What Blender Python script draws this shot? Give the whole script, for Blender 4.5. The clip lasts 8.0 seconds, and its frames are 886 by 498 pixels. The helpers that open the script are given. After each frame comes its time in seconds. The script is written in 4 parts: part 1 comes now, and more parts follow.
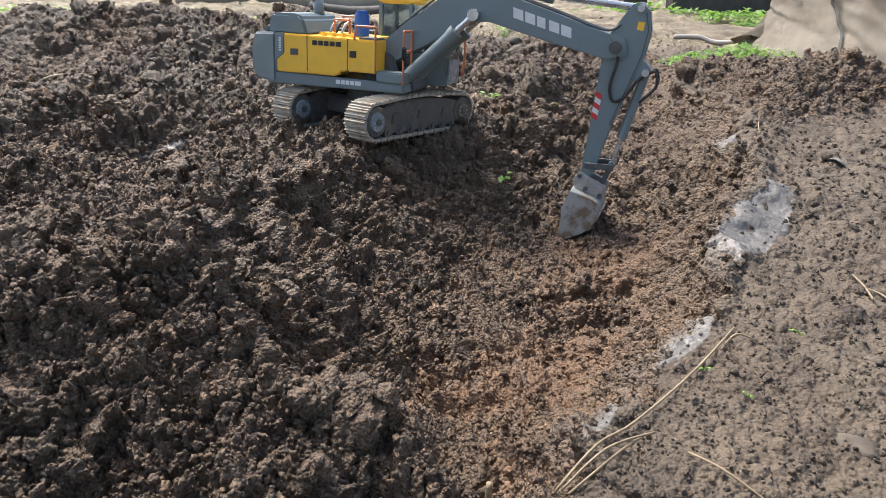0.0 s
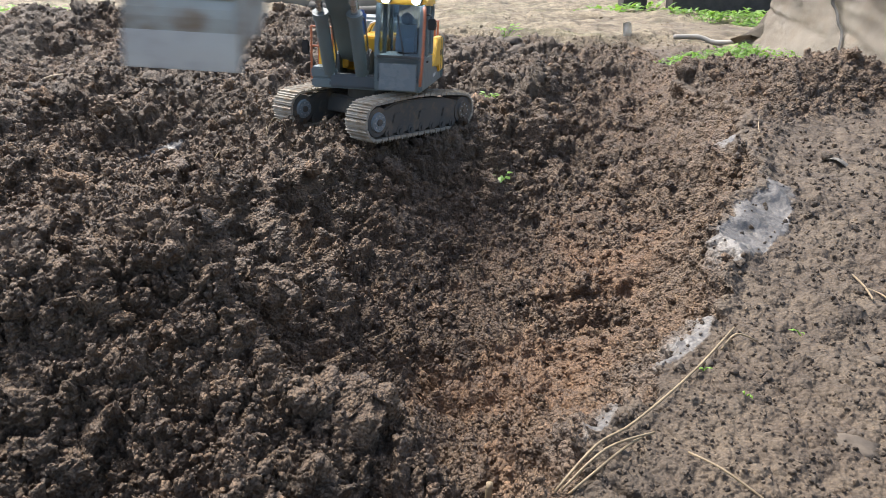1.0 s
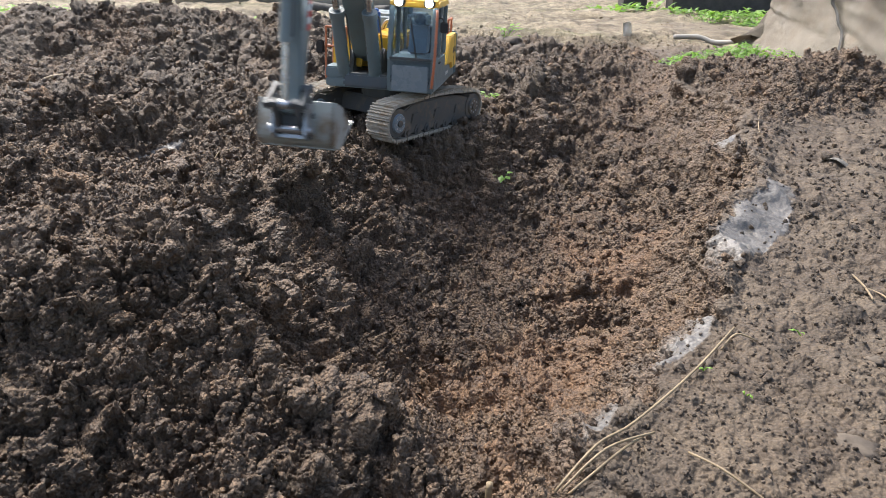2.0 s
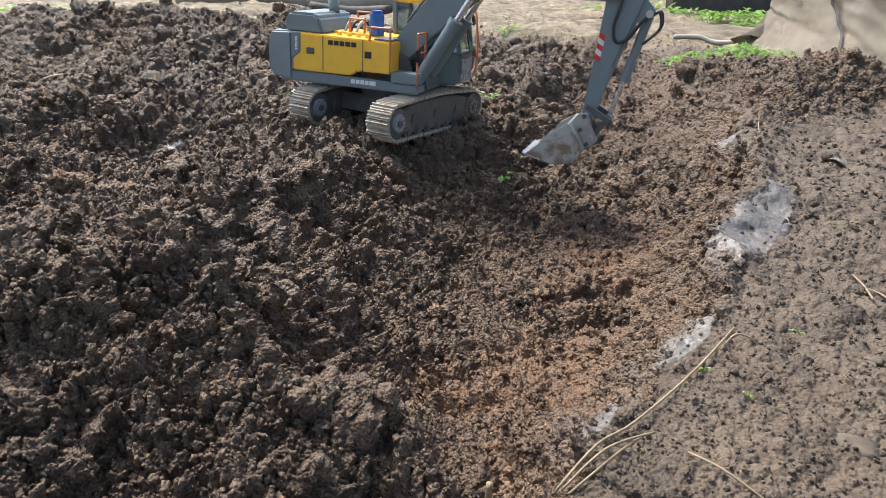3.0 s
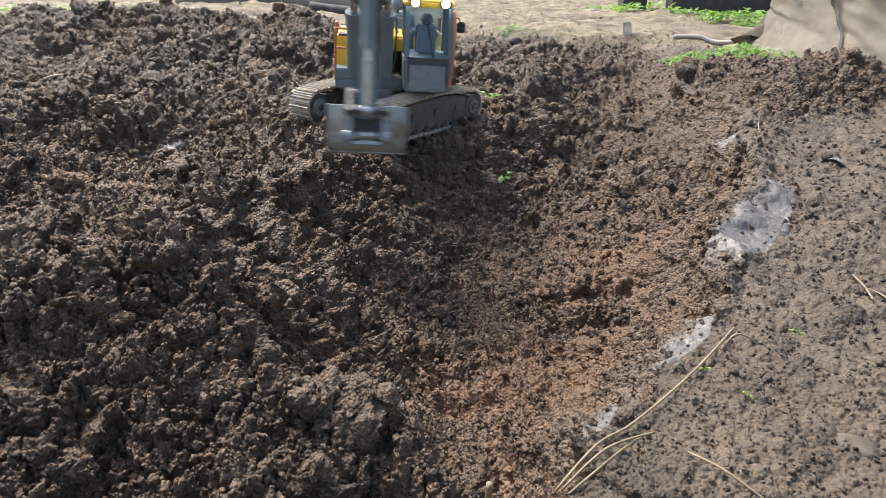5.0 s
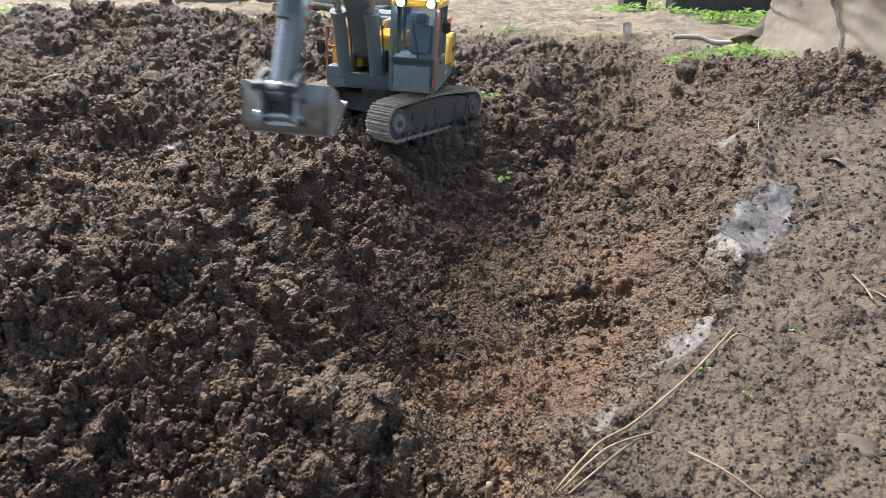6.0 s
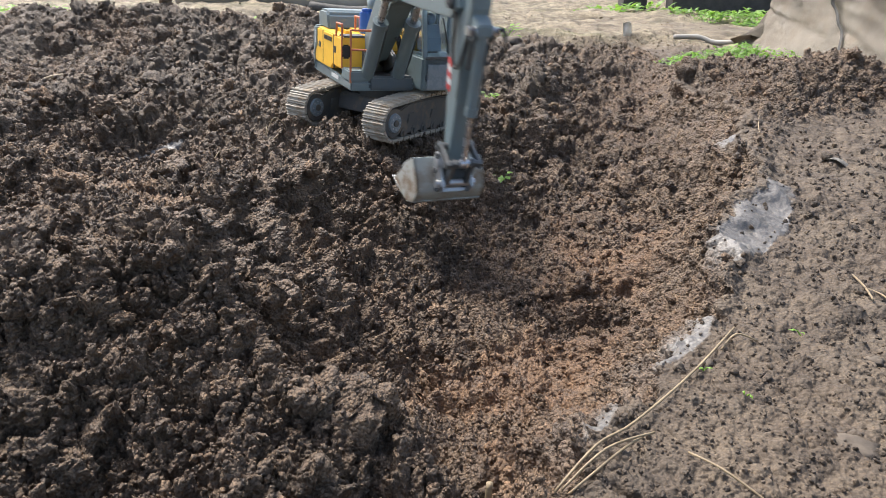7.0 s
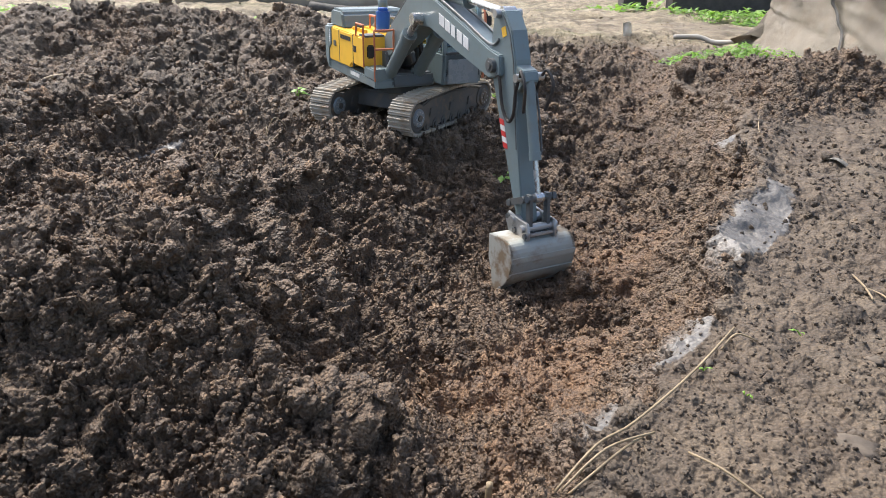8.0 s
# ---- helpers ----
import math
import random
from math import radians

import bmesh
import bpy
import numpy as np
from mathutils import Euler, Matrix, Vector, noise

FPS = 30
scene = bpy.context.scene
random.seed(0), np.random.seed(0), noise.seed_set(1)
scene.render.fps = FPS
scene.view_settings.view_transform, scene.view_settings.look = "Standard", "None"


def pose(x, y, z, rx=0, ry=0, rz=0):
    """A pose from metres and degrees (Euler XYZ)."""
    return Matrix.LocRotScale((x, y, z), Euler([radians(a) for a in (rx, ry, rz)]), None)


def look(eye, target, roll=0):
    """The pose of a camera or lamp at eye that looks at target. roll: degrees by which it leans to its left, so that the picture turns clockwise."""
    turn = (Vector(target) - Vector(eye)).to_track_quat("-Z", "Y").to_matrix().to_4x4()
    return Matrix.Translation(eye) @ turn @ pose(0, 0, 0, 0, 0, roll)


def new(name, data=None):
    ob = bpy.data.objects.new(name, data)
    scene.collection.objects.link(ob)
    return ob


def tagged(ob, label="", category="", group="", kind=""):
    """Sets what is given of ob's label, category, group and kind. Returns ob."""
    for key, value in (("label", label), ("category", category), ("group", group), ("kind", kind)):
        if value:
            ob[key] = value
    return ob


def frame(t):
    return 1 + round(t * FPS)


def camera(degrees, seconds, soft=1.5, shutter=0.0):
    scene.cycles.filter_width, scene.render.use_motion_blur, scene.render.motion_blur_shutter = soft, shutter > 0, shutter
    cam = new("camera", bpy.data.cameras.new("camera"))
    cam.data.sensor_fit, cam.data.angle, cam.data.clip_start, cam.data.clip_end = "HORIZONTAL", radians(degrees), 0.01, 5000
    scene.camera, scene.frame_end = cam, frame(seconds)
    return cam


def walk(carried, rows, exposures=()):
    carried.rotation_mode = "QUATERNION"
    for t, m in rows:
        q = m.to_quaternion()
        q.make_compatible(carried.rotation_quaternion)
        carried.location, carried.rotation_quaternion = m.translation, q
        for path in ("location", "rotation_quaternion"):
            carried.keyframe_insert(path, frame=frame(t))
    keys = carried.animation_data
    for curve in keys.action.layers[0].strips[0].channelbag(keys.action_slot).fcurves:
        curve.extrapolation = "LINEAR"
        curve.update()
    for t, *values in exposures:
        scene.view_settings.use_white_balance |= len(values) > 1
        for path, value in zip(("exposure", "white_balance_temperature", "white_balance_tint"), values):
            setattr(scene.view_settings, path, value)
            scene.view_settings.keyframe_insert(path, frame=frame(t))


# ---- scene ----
cam = camera(63.9, 8.0, soft=0.75, shutter=0.12)
EYE = (0.0, 0.0, 0.2575)
walk(cam, [(0.0, pose(*EYE, 67.7, 0, 0)), (8.0, pose(*EYE, 67.7, 0, 0))],
     exposures=[(0.0, 1.0), (8.0, 1.0)])

# ---- world, sun ----
world = bpy.data.worlds.new("overcast_sky")
scene.world = world
world.use_nodes = True
wn = world.node_tree
sky = wn.nodes.new("ShaderNodeTexSky")
sky.sky_type = "NISHITA"
sky.sun_disc = False
sky.sun_elevation = radians(56)
sky.sun_rotation = radians(-45)
sky.air_density, sky.dust_density, sky.ozone_density = 1.0, 4.0, 1.0
wn.links.new(sky.outputs[0], wn.nodes["Background"].inputs[0])
wn.nodes["Background"].inputs[1].default_value = 0.15
sun = new("sun", bpy.data.lights.new("sun", "SUN"))
sun.data.energy, sun.data.angle, sun.data.color = 3.0, radians(20), (1.0, 0.975, 0.95)
sun.matrix_world = look((-1.55, 1.95, 4.0), (0, 0, 0))


# ---- materials ----
def material(name, rough=0.6, metal=0.0):
    m = bpy.data.materials.new(name)
    m.use_nodes = True
    b = m.node_tree.nodes["Principled BSDF"]
    b.inputs["Roughness"].default_value = rough
    b.inputs["Metallic"].default_value = metal
    return m, m.node_tree, b


def node(nt, kind, **values):
    n = nt.nodes.new(kind)
    for k, v in values.items():
        n.inputs[k.replace("_", " ")].default_value = v
    return n


def ramp(nt, source, stops):
    n = nt.nodes.new("ShaderNodeValToRGB")
    el = n.color_ramp.elements
    el[0].position, el[0].color = stops[0][0], (*stops[0][1], 1)
    el[1].position, el[1].color = stops[-1][0], (*stops[-1][1], 1)
    for p, c in stops[1:-1]:
        e = el.new(p)
        e.color = (*c, 1)
    nt.links.new(source, n.inputs[0])
    return n.outputs[0]


def mix(nt, fac, a, b, mode="MIX"):
    n = nt.nodes.new("ShaderNodeMix")
    n.data_type, n.blend_type = "RGBA", mode
    if isinstance(fac, (int, float)):
        n.inputs[0].default_value = fac
    else:
        nt.links.new(fac, n.inputs[0])
    for s, v in ((6, a), (7, b)):
        if isinstance(v, tuple):
            n.inputs[s].default_value = (*v, 1)
        else:
            nt.links.new(v, n.inputs[s])
    return n.outputs[2]


def grain(nt, scale, detail=5.0, rough=0.6, kind="Object"):
    co = nt.nodes.new("ShaderNodeTexCoord")
    n = node(nt, "ShaderNodeTexNoise", Scale=scale, Detail=detail, Roughness=rough)
    nt.links.new(co.outputs[kind], n.inputs["Vector"])
    return n.outputs[0]


def math_node(nt, op, a, b):
    n = nt.nodes.new("ShaderNodeMath")
    n.operation = op
    n.use_clamp = op == "MULTIPLY"
    for i, v in enumerate((a, b)):
        if isinstance(v, (int, float)):
            n.inputs[i].default_value = v
        else:
            nt.links.new(v, n.inputs[i])
    return n.outputs[0]


def bump(nt, bsdf, height, strength, distance):
    n = node(nt, "ShaderNodeBump", Strength=strength, Distance=distance)
    nt.links.new(height, n.inputs["Height"])
    nt.links.new(n.outputs[0], bsdf.inputs["Normal"])


def soil_material():
    """Dark crumbly loam; sub-soil, trodden earth (also painted haze far left), wet clay and dry far ground follow the
    soil zones.
    """
    m, nt, b = material("soil", 0.8)

    def zone(name):
        a = nt.nodes.new("ShaderNodeAttribute")
        a.attribute_name = name
        return a.outputs["Fac"]
    fine, mid, big = grain(nt, 520, 6, 0.7), grain(nt, 60, 5, 0.6), grain(nt, 7, 4)
    loam = ramp(nt, mid, [(0.30, (0.062, 0.044, 0.030)), (0.5, (0.116, 0.085, 0.059)), (0.70, (0.200, 0.149, 0.103))])
    warm = ramp(nt, big, [(0.42, (0.0, 0.0, 0.0)), (0.68, (1, 1, 1))])
    loam = mix(nt, math_node(nt, "MULTIPLY", warm, 0.45), loam, (0.155, 0.100, 0.062))
    tan = ramp(nt, grain(nt, 34, 6, 0.7), [(0.50, (0.0, 0.0, 0.0)), (0.68, (1, 1, 1))])
    loam = mix(nt, math_node(nt, "MULTIPLY", tan, 0.4), loam, (0.200, 0.138, 0.084))
    clay = ramp(nt, mid, [(0.3, (0.088, 0.052, 0.028)), (0.7, (0.170, 0.100, 0.054))])
    earth = ramp(nt, grain(nt, 22, 9, 0.72), [(0.30, (0.026, 0.020, 0.014)), (0.48, (0.060, 0.047, 0.033)), (0.66, (0.108, 0.087, 0.062))])
    wet = ramp(nt, mid, [(0.35, (0.100, 0.096, 0.090)), (0.7, (0.155, 0.150, 0.142))])
    dry = ramp(nt, grain(nt, 9, 10, 0.74), [(0.34, (0.070, 0.056, 0.038)), (0.47, (0.195, 0.162, 0.108)), (0.60, (0.37, 0.32, 0.225))])
    moss = ramp(nt, grain(nt, 2.2, 6, 0.65), [(0.50, (0, 0, 0)), (0.66, (1, 1, 1))])
    dry = mix(nt, math_node(nt, "MULTIPLY", moss, 0.40), dry, (0.17, 0.20, 0.075))
    col = mix(nt, zone("subsoil"), loam, clay)
    col = mix(nt, zone("trodden"), col, earth)
    col = mix(nt, zone("dry"), col, dry)
    col = mix(nt, zone("wet"), col, wet)
    speck = ramp(nt, fine, [(0.34, (0.50, 0.49, 0.48)), (0.50, (0.97, 0.96, 0.95)), (0.64, (1.50, 1.46, 1.40))])
    even = nt.nodes.new("ShaderNodeMapRange")
    nt.links.new(zone("trodden"), even.inputs["Value"])
    even.inputs["To Min"].default_value, even.inputs["To Max"].default_value = 1.0, 0.55
    col = mix(nt, even.outputs[0], col, speck, "MULTIPLY")
    geo = nt.nodes.new("ShaderNodeNewGeometry")
    isle = ramp(nt, geo.outputs["Random Per Island"], [(0.0, (0.72, 0.70, 0.70)), (0.5, (1.0, 0.97, 0.93)), (1.0, (1.45, 1.32, 1.15))])
    col = mix(nt, 0.8, col, isle, "MULTIPLY")
    nt.links.new(col, b.inputs["Base Color"])
    r = ramp(nt, mid, [(0.3, (0.50, 0.50, 0.50)), (0.65, (0.80, 0.80, 0.80))])
    r = mix(nt, math_node(nt, "MAXIMUM", zone("trodden"), zone("dry")), r, (0.75, 0.75, 0.75))
    r = mix(nt, zone("wet"), r, (0.42, 0.42, 0.42))
    nt.links.new(r, b.inputs["Roughness"])
    co = nt.nodes.new("ShaderNodeTexCoord")
    both = math_node(nt, "ADD", math_node(nt, "MULTIPLY", grain(nt, 150, 6, 0.65), 0.40), math_node(nt, "MULTIPLY", grain(nt, 480, 5, 0.7), 0.22))
    for scale, share in ((140, 0.60), (340, 0.42)):
        cells = node(nt, "ShaderNodeTexVoronoi", Scale=scale)
        nt.links.new(co.outputs["Object"], cells.inputs["Vector"])
        both = math_node(nt, "SUBTRACT", both, math_node(nt, "MULTIPLY", cells.outputs["Distance"], share))
    calm = nt.nodes.new("ShaderNodeMapRange")
    nt.links.new(math_node(nt, "MAXIMUM", math_node(nt, "MAXIMUM", math_node(nt, "MULTIPLY", zone("trodden"), 0.90), math_node(nt, "MULTIPLY", zone("subsoil"), 0.6)), zone("wet")), calm.inputs["Value"])
    calm.inputs["To Min"].default_value, calm.inputs["To Max"].default_value = 1.0, 0.2
    n = node(nt, "ShaderNodeBump", Distance=0.010)
    nt.links.new(calm.outputs[0], n.inputs["Strength"])
    nt.links.new(both, n.inputs["Height"])
    nt.links.new(n.outputs[0], b.inputs["Normal"])
    return m


SOIL = soil_material()


# ---- mesh helpers ----
def mesh_object(name, bm, mat, smooth=False):
    me = bpy.data.meshes.new(name)
    bm.to_mesh(me)
    bm.free()
    for p in me.polygons:
        p.use_smooth = smooth
    for q in (mat if isinstance(mat, (list, tuple)) else [mat]):
        me.materials.append(q)
    return new(name, me)


def part(name, bm, mat, parent, label="", smooth=False):
    ob = mesh_object(name, bm, mat, smooth)
    ob.parent = parent
    return tagged(ob, label)


# ---- ground: relief functions ----
def hashed(ix, iy, seed):
    h = (ix.astype(np.int64) * 374761393 + iy.astype(np.int64) * 668265263 + seed * 974711) & 0xFFFFFFFF
    h = ((h ^ (h >> 13)) * 1274126177) & 0xFFFFFFFF
    h = ((h ^ (h >> 16)) * 2246822519) & 0xFFFFFFFF
    return ((h ^ (h >> 15)) & 0xFFFFFF) / float(0x1000000)


def value_noise(x, y, seed):
    ix, iy = np.floor(x), np.floor(y)
    fx, fy = x - ix, y - iy
    fx, fy = fx * fx * (3 - 2 * fx), fy * fy * (3 - 2 * fy)
    a, b = hashed(ix, iy, seed), hashed(ix + 1, iy, seed)
    c, d = hashed(ix, iy + 1, seed), hashed(ix + 1, iy + 1, seed)
    return (a + (b - a) * fx) * (1 - fy) + (c + (d - c) * fx) * fy - 0.5


def fractal(x, y, size, octaves, seed):
    out, amp = np.zeros_like(x), 1.0
    for k in range(octaves):
        out += amp * value_noise(x / size + 7.3 * k, y / size - 3.1 * k, seed + k)
        size, amp = size * 0.5, amp * 0.5
    return out


def clods(x, y, z, size, seed):
    """Rounded lumps packed in space, 0 in the gaps, up to 1 at their middle, each of its own girth."""
    u, v, w = x / size, y / size, z / size
    for f, g in ((1.1, 0.8), (2.9, 0.5)):
        u, v, w = u + g * value_noise(u * f + w * f, v * f, seed + 50), v + g * value_noise(u * f, v * f - w * f, seed + 60), w + g * value_noise(u * f, v * f, seed + 70)
    iu, iv, iw = (np.floor(q - 0.5).astype(np.int64) for q in (u, v, w))
    out = np.zeros_like(x)
    for k in range(8):
        cu, cv, cw = iu + (k & 1), iv + (k >> 1 & 1), iw + (k >> 2)
        h = (cu * 374761393 + cv * 668265263 + cw * 1440662683 + seed * 974711) & 0xFFFFFFFF
        h = ((h ^ (h >> 13)) * 1274126177) & 0xFFFFFFFF
        h = h ^ (h >> 16)
        pu, pv, pw = ((h >> s & 255) / 255.0 * 0.6 + 0.2 for s in (0, 8, 16))
        rad = 0.36 + 0.40 * ((h >> 24 & 255) / 255.0)
        q = 1 - ((u - cu - pu) ** 2 + (v - cv - pv) ** 2 + (w - cw - pw) ** 2) / rad ** 2
        out = np.maximum(out, np.sqrt(np.clip(q, 0, 1)) * rad * 1.3)
    return out


def step(a, b, v):
    t = np.clip((v - a) / (b - a), 0, 1)
    return t * t * (3 - 2 * t)


def blob(x, y, cx, cy, rx, ry, turn=0.0):
    c, s = math.cos(radians(turn)), math.sin(radians(turn))
    u, v = ((x - cx) * c + (y - cy) * s) / rx, (-(x - cx) * s + (y - cy) * c) / ry
    return np.exp(-(u * u + v * v))


# the trench's plan: distance, left brink, left foot, right foot, right brink, heights of brink and floor
DIST = [0.10, 0.30, 0.38, 0.46, 0.55, 0.65, 0.75, 0.86, 1.00, 1.15, 1.35, 1.60, 1.90, 2.20]
LEFT = [-.08, -.08, -.10, -.14, -.19, -.22, -.22, -.19, -.11, 0.03, 0.12, 0.22, 0.32, 0.36]
FOOTL = [0.02, 0.03, 0.02, 0.00, 0.00, 0.02, 0.05, 0.08, 0.14, 0.21, 0.29, 0.36, 0.42, 0.44]
FOOTR = [0.05, 0.05, 0.05, 0.06, 0.08, 0.11, 0.16, 0.21, 0.27, 0.33, 0.39, 0.43, 0.48, 0.50]
RIGHT = [0.06, 0.07, 0.09, 0.14, 0.195, 0.265, 0.335, 0.41, 0.46, 0.50, 0.54, 0.57, 0.61, 0.64]
BRINK = [-.02, -.02, 0.00, 0.02, 0.03, 0.025, 0.015, 0.005, -.004, -.006, 0.0, 0.005, 0.01, 0.01]
FLOOR = [-.03, -.03, -.048, -.085, -.115, -.125, -.13, -.125, -.12, -.11, -.09, -.07, -.04, -.01]
BANK = -0.03


def plan(y, table):
    fine = np.linspace(0.1, 2.2, 211)
    v = np.interp(fine, DIST, table)
    v = np.convolve(np.pad(v, 7, mode="edge"), np.ones(15) / 15, "valid")
    return np.interp(y, fine, v)


def relief(x, y):
    """Height of the bare ground at x, y, how lumpy it is, and its soil zones."""
    wx = x + 0.07 * fractal(x, y, 0.16, 5, 11)
    wy = y + 0.06 * fractal(x, y, 0.16, 4, 17)
    le, fl, fr = (plan(wy, t) for t in (LEFT, FOOTL, FOOTR))
    ri = plan(wy, RIGHT) + 0.03 * fractal(x, y, 0.07, 3, 19)
    zl, zf = plan(wy, BRINK), plan(wy, FLOOR)
    far = step(2.25, 2.5, y + 0.35 * fractal(x, y, 0.4, 3, 21) - 0.12 * step(0.3, 0.6, x)) * (1 - 0.8 * blob(x, y, 1.25, 2.95, 0.5, 0.25))
    far = np.maximum(far, step(2.3, 2.7, np.hypot(x, y - 0.9) + 0.3 * fractal(x, y, 0.5, 3, 22)))
    heaps = (0.030 * blob(x, y, -0.30, 0.44, 0.16, 0.12) + 0.012 * blob(x, y, -0.40, 0.66, 0.12, 0.10) + 0.02 * blob(x, y, -0.16, 0.52, 0.10, 0.06, 30)
             + 0.045 * blob(x, y, -0.62, 1.30, 0.25, 0.16, 25) + 0.10 * blob(x, y, -1.25, 2.25, 0.30, 0.16) + 0.10 * blob(x, y, -0.85, 2.20, 0.22, 0.18)
             + 0.06 * blob(x, y, -0.55, 1.85, 0.25, 0.16) + 0.09 * blob(x, y, -0.40, 2.25, 0.20, 0.14) + 0.022 * blob(x, y, -0.42, 0.80, 0.12, 0.08, 30)
             - 0.035 * blob(x, y, -0.46, 1.08, 0.16, 0.08, 20) - 0.02 * blob(x, y, -0.28, 0.98, 0.14, 0.08))
    field = zl + heaps + 0.032 * fractal(x, y, 0.30, 4, 23) + 0.050 * fractal(x, y, 0.10, 4, 27)
    stand = np.clip(1.35 * blob(x, y, -0.09, 1.20, 0.20, 0.17), 0, 1)
    field = field * (1 - stand) - 0.006 * stand
    berm = 0.085 * blob(x, y, 0.80, 1.50, 0.20, 0.14, 25) + 0.05 * blob(x, y, 0.66, 1.72, 0.2, 0.14) + 0.08 * blob(x, y, 0.36, 2.00, 0.13, 0.12) + 0.030 * blob(x, y, 0.62, 1.30, 0.16, 0.10, 48) + 0.022 * blob(x, y, 0.49, 1.08, 0.12, 0.035, 60)
    bank = BANK + 0.018 * fractal(x, y, 0.22, 5, 31) + 0.02 * step(0.5, 1.1, x) + berm
    tl = np.clip((wx - le) / np.maximum(fl - le, 0.02), 0, 1)
    tr = np.clip((wx - fr) / np.maximum(ri - fr, 0.02), 0, 1)
    over = (wx - fr) / np.maximum(ri - fr, 0.02)
    bank = bank + 0.014 * np.exp(-((over - 0.98) / 0.13) ** 2) * step(0.5, 0.65, y) 
    floor = zf + 0.012 * fractal(x, y, 0.12, 4, 41)
    sl = 1 - (1 - tl) ** 1.9
    sr = tr ** 1.9 * (1.3 - 0.3 * tr)
    z = np.where(wx < fl, field + (floor - field) * sl, floor + (bank - floor) * sr)
    inside = step(0.0, 0.3, tl) * (1 - step(0.80, 1.0, tr)) * (1 - step(1.7, 2.1, y))
    phase = (y + 0.35 * (x - fr) ** 2 - 0.10 * (x - fr)) / 0.070 + 1.0 * fractal(x, y, 0.25, 3, 47)
    ridge = np.abs(np.sin(phase * math.pi)) ** 0.7 * (0.6 + 0.8 * value_noise(x / 0.1, y / 0.1, 48))
    z = z + step(0.0, 0.25, tr + (tl >= 1) * 0.12) * (1 - step(0.75, 1.0, tr)) * 0.044 * (ridge - 0.3) * step(0.5, 0.65, y) * (1 - step(1.2, 1.6, y))
    right = step(0.93, 1.03, tr)
    trodden = right * (1 - step(0.25, 0.6, berm / 0.06)) * (1 - far)
    flat = 0.05 * fractal(x, y, 0.5, 5, 61) - 0.005 + 0.02 * np.clip(fractal(x, y, 0.12, 4, 63), 0, 1) + 0.016 * fractal(x, y, 0.055, 3, 67)
    z = z * (1 - far) + flat * far
    scraped = np.clip(step(0.0, 0.25, fractal(x, y, 0.10, 4, 71) + 0.10) * inside, 0, 1)
    lumpy = np.clip(1 - trodden * 0.94 - far * (0.82 - 0.45 * step(0.0, 0.3, fractal(x, y, 0.35, 3, 65))), 0, 1) * (1 - 0.30 * scraped * step(0.8, 1.0, tl)) * (1 - 0.38 * inside * step(0.0, 0.2, tr))
    subsoil = np.clip(0.62 * scraped * step(-0.1, 0.3, fractal(x, y, 0.06, 3, 73) + 0.16) + inside * 0.20, 0, 1) * (0.35 + 0.65 * step(0.75, 1.0, tl)) * (1 - 0.85 * step(0.8, 1.3, y)) * (1 - 0.75 * step(0.15, 0.7, tr))
    wetness = np.zeros_like(x)
    for cx, cy, rx, ry, turn in ((0.350, 0.75, 0.032, 0.15, -36), (0.174, 0.492, 0.024, 0.080, -42), (0.455, 1.16, 0.022, 0.12, -10),
                                 (0.094, 0.395, 0.022, 0.055, -32), (-0.47, 1.12, 0.05, 0.012, 10)):
        wetness = np.maximum(wetness, blob(x, y, cx, cy, rx, ry, turn))
    wetness = (wetness > 0.12) * step(0.46, 0.54, wetness + 0.42 * fractal(x, y, 0.055, 6, 97)) * (1 - 0.8 * inside) * (1 - far)
    lumpy = lumpy * (1 - 0.7 * wetness)
    # haze over the far left field, put into its colour as greyer bank earth
    haze_tint = 0.75 * step(0.75, 1.35, y) * (1 - step(0.0, 0.4, tl)) * step(-0.35, 0.25, fractal(x, y, 0.12, 4, 99)) * (1 - far)
    return z, lumpy, np.stack([subsoil, np.maximum(trodden, haze_tint), far, wetness], 1)


def soil_mesh(name, co, faces, zones, smooth):
    """One mesh with the soil zones carried by its points. Faces: an array, one row of corners each."""
    me = bpy.data.meshes.new(name)
    me.vertices.add(len(co))
    me.vertices.foreach_set("co", np.ascontiguousarray(co, np.float32).ravel())
    me.loops.add(faces.size)
    me.loops.foreach_set("vertex_index", np.ascontiguousarray(faces, np.int32).ravel())
    me.polygons.add(len(faces))
    me.polygons.foreach_set("loop_start", np.arange(0, faces.size, faces.shape[1], dtype=np.int32))
    me.polygons.foreach_set("use_smooth", np.full(len(faces), smooth))
    me.update(calc_edges=True)
    # the trodden zone also holds the haze painted on the far left field
    for k, zone in enumerate(("subsoil", "trodden", "dry", "wet")):
        me.attributes.new(zone, "FLOAT", "POINT").data.foreach_set("value", np.ascontiguousarray(zones[:, k], np.float32))
    me.materials.append(SOIL)
    return new(name, me)


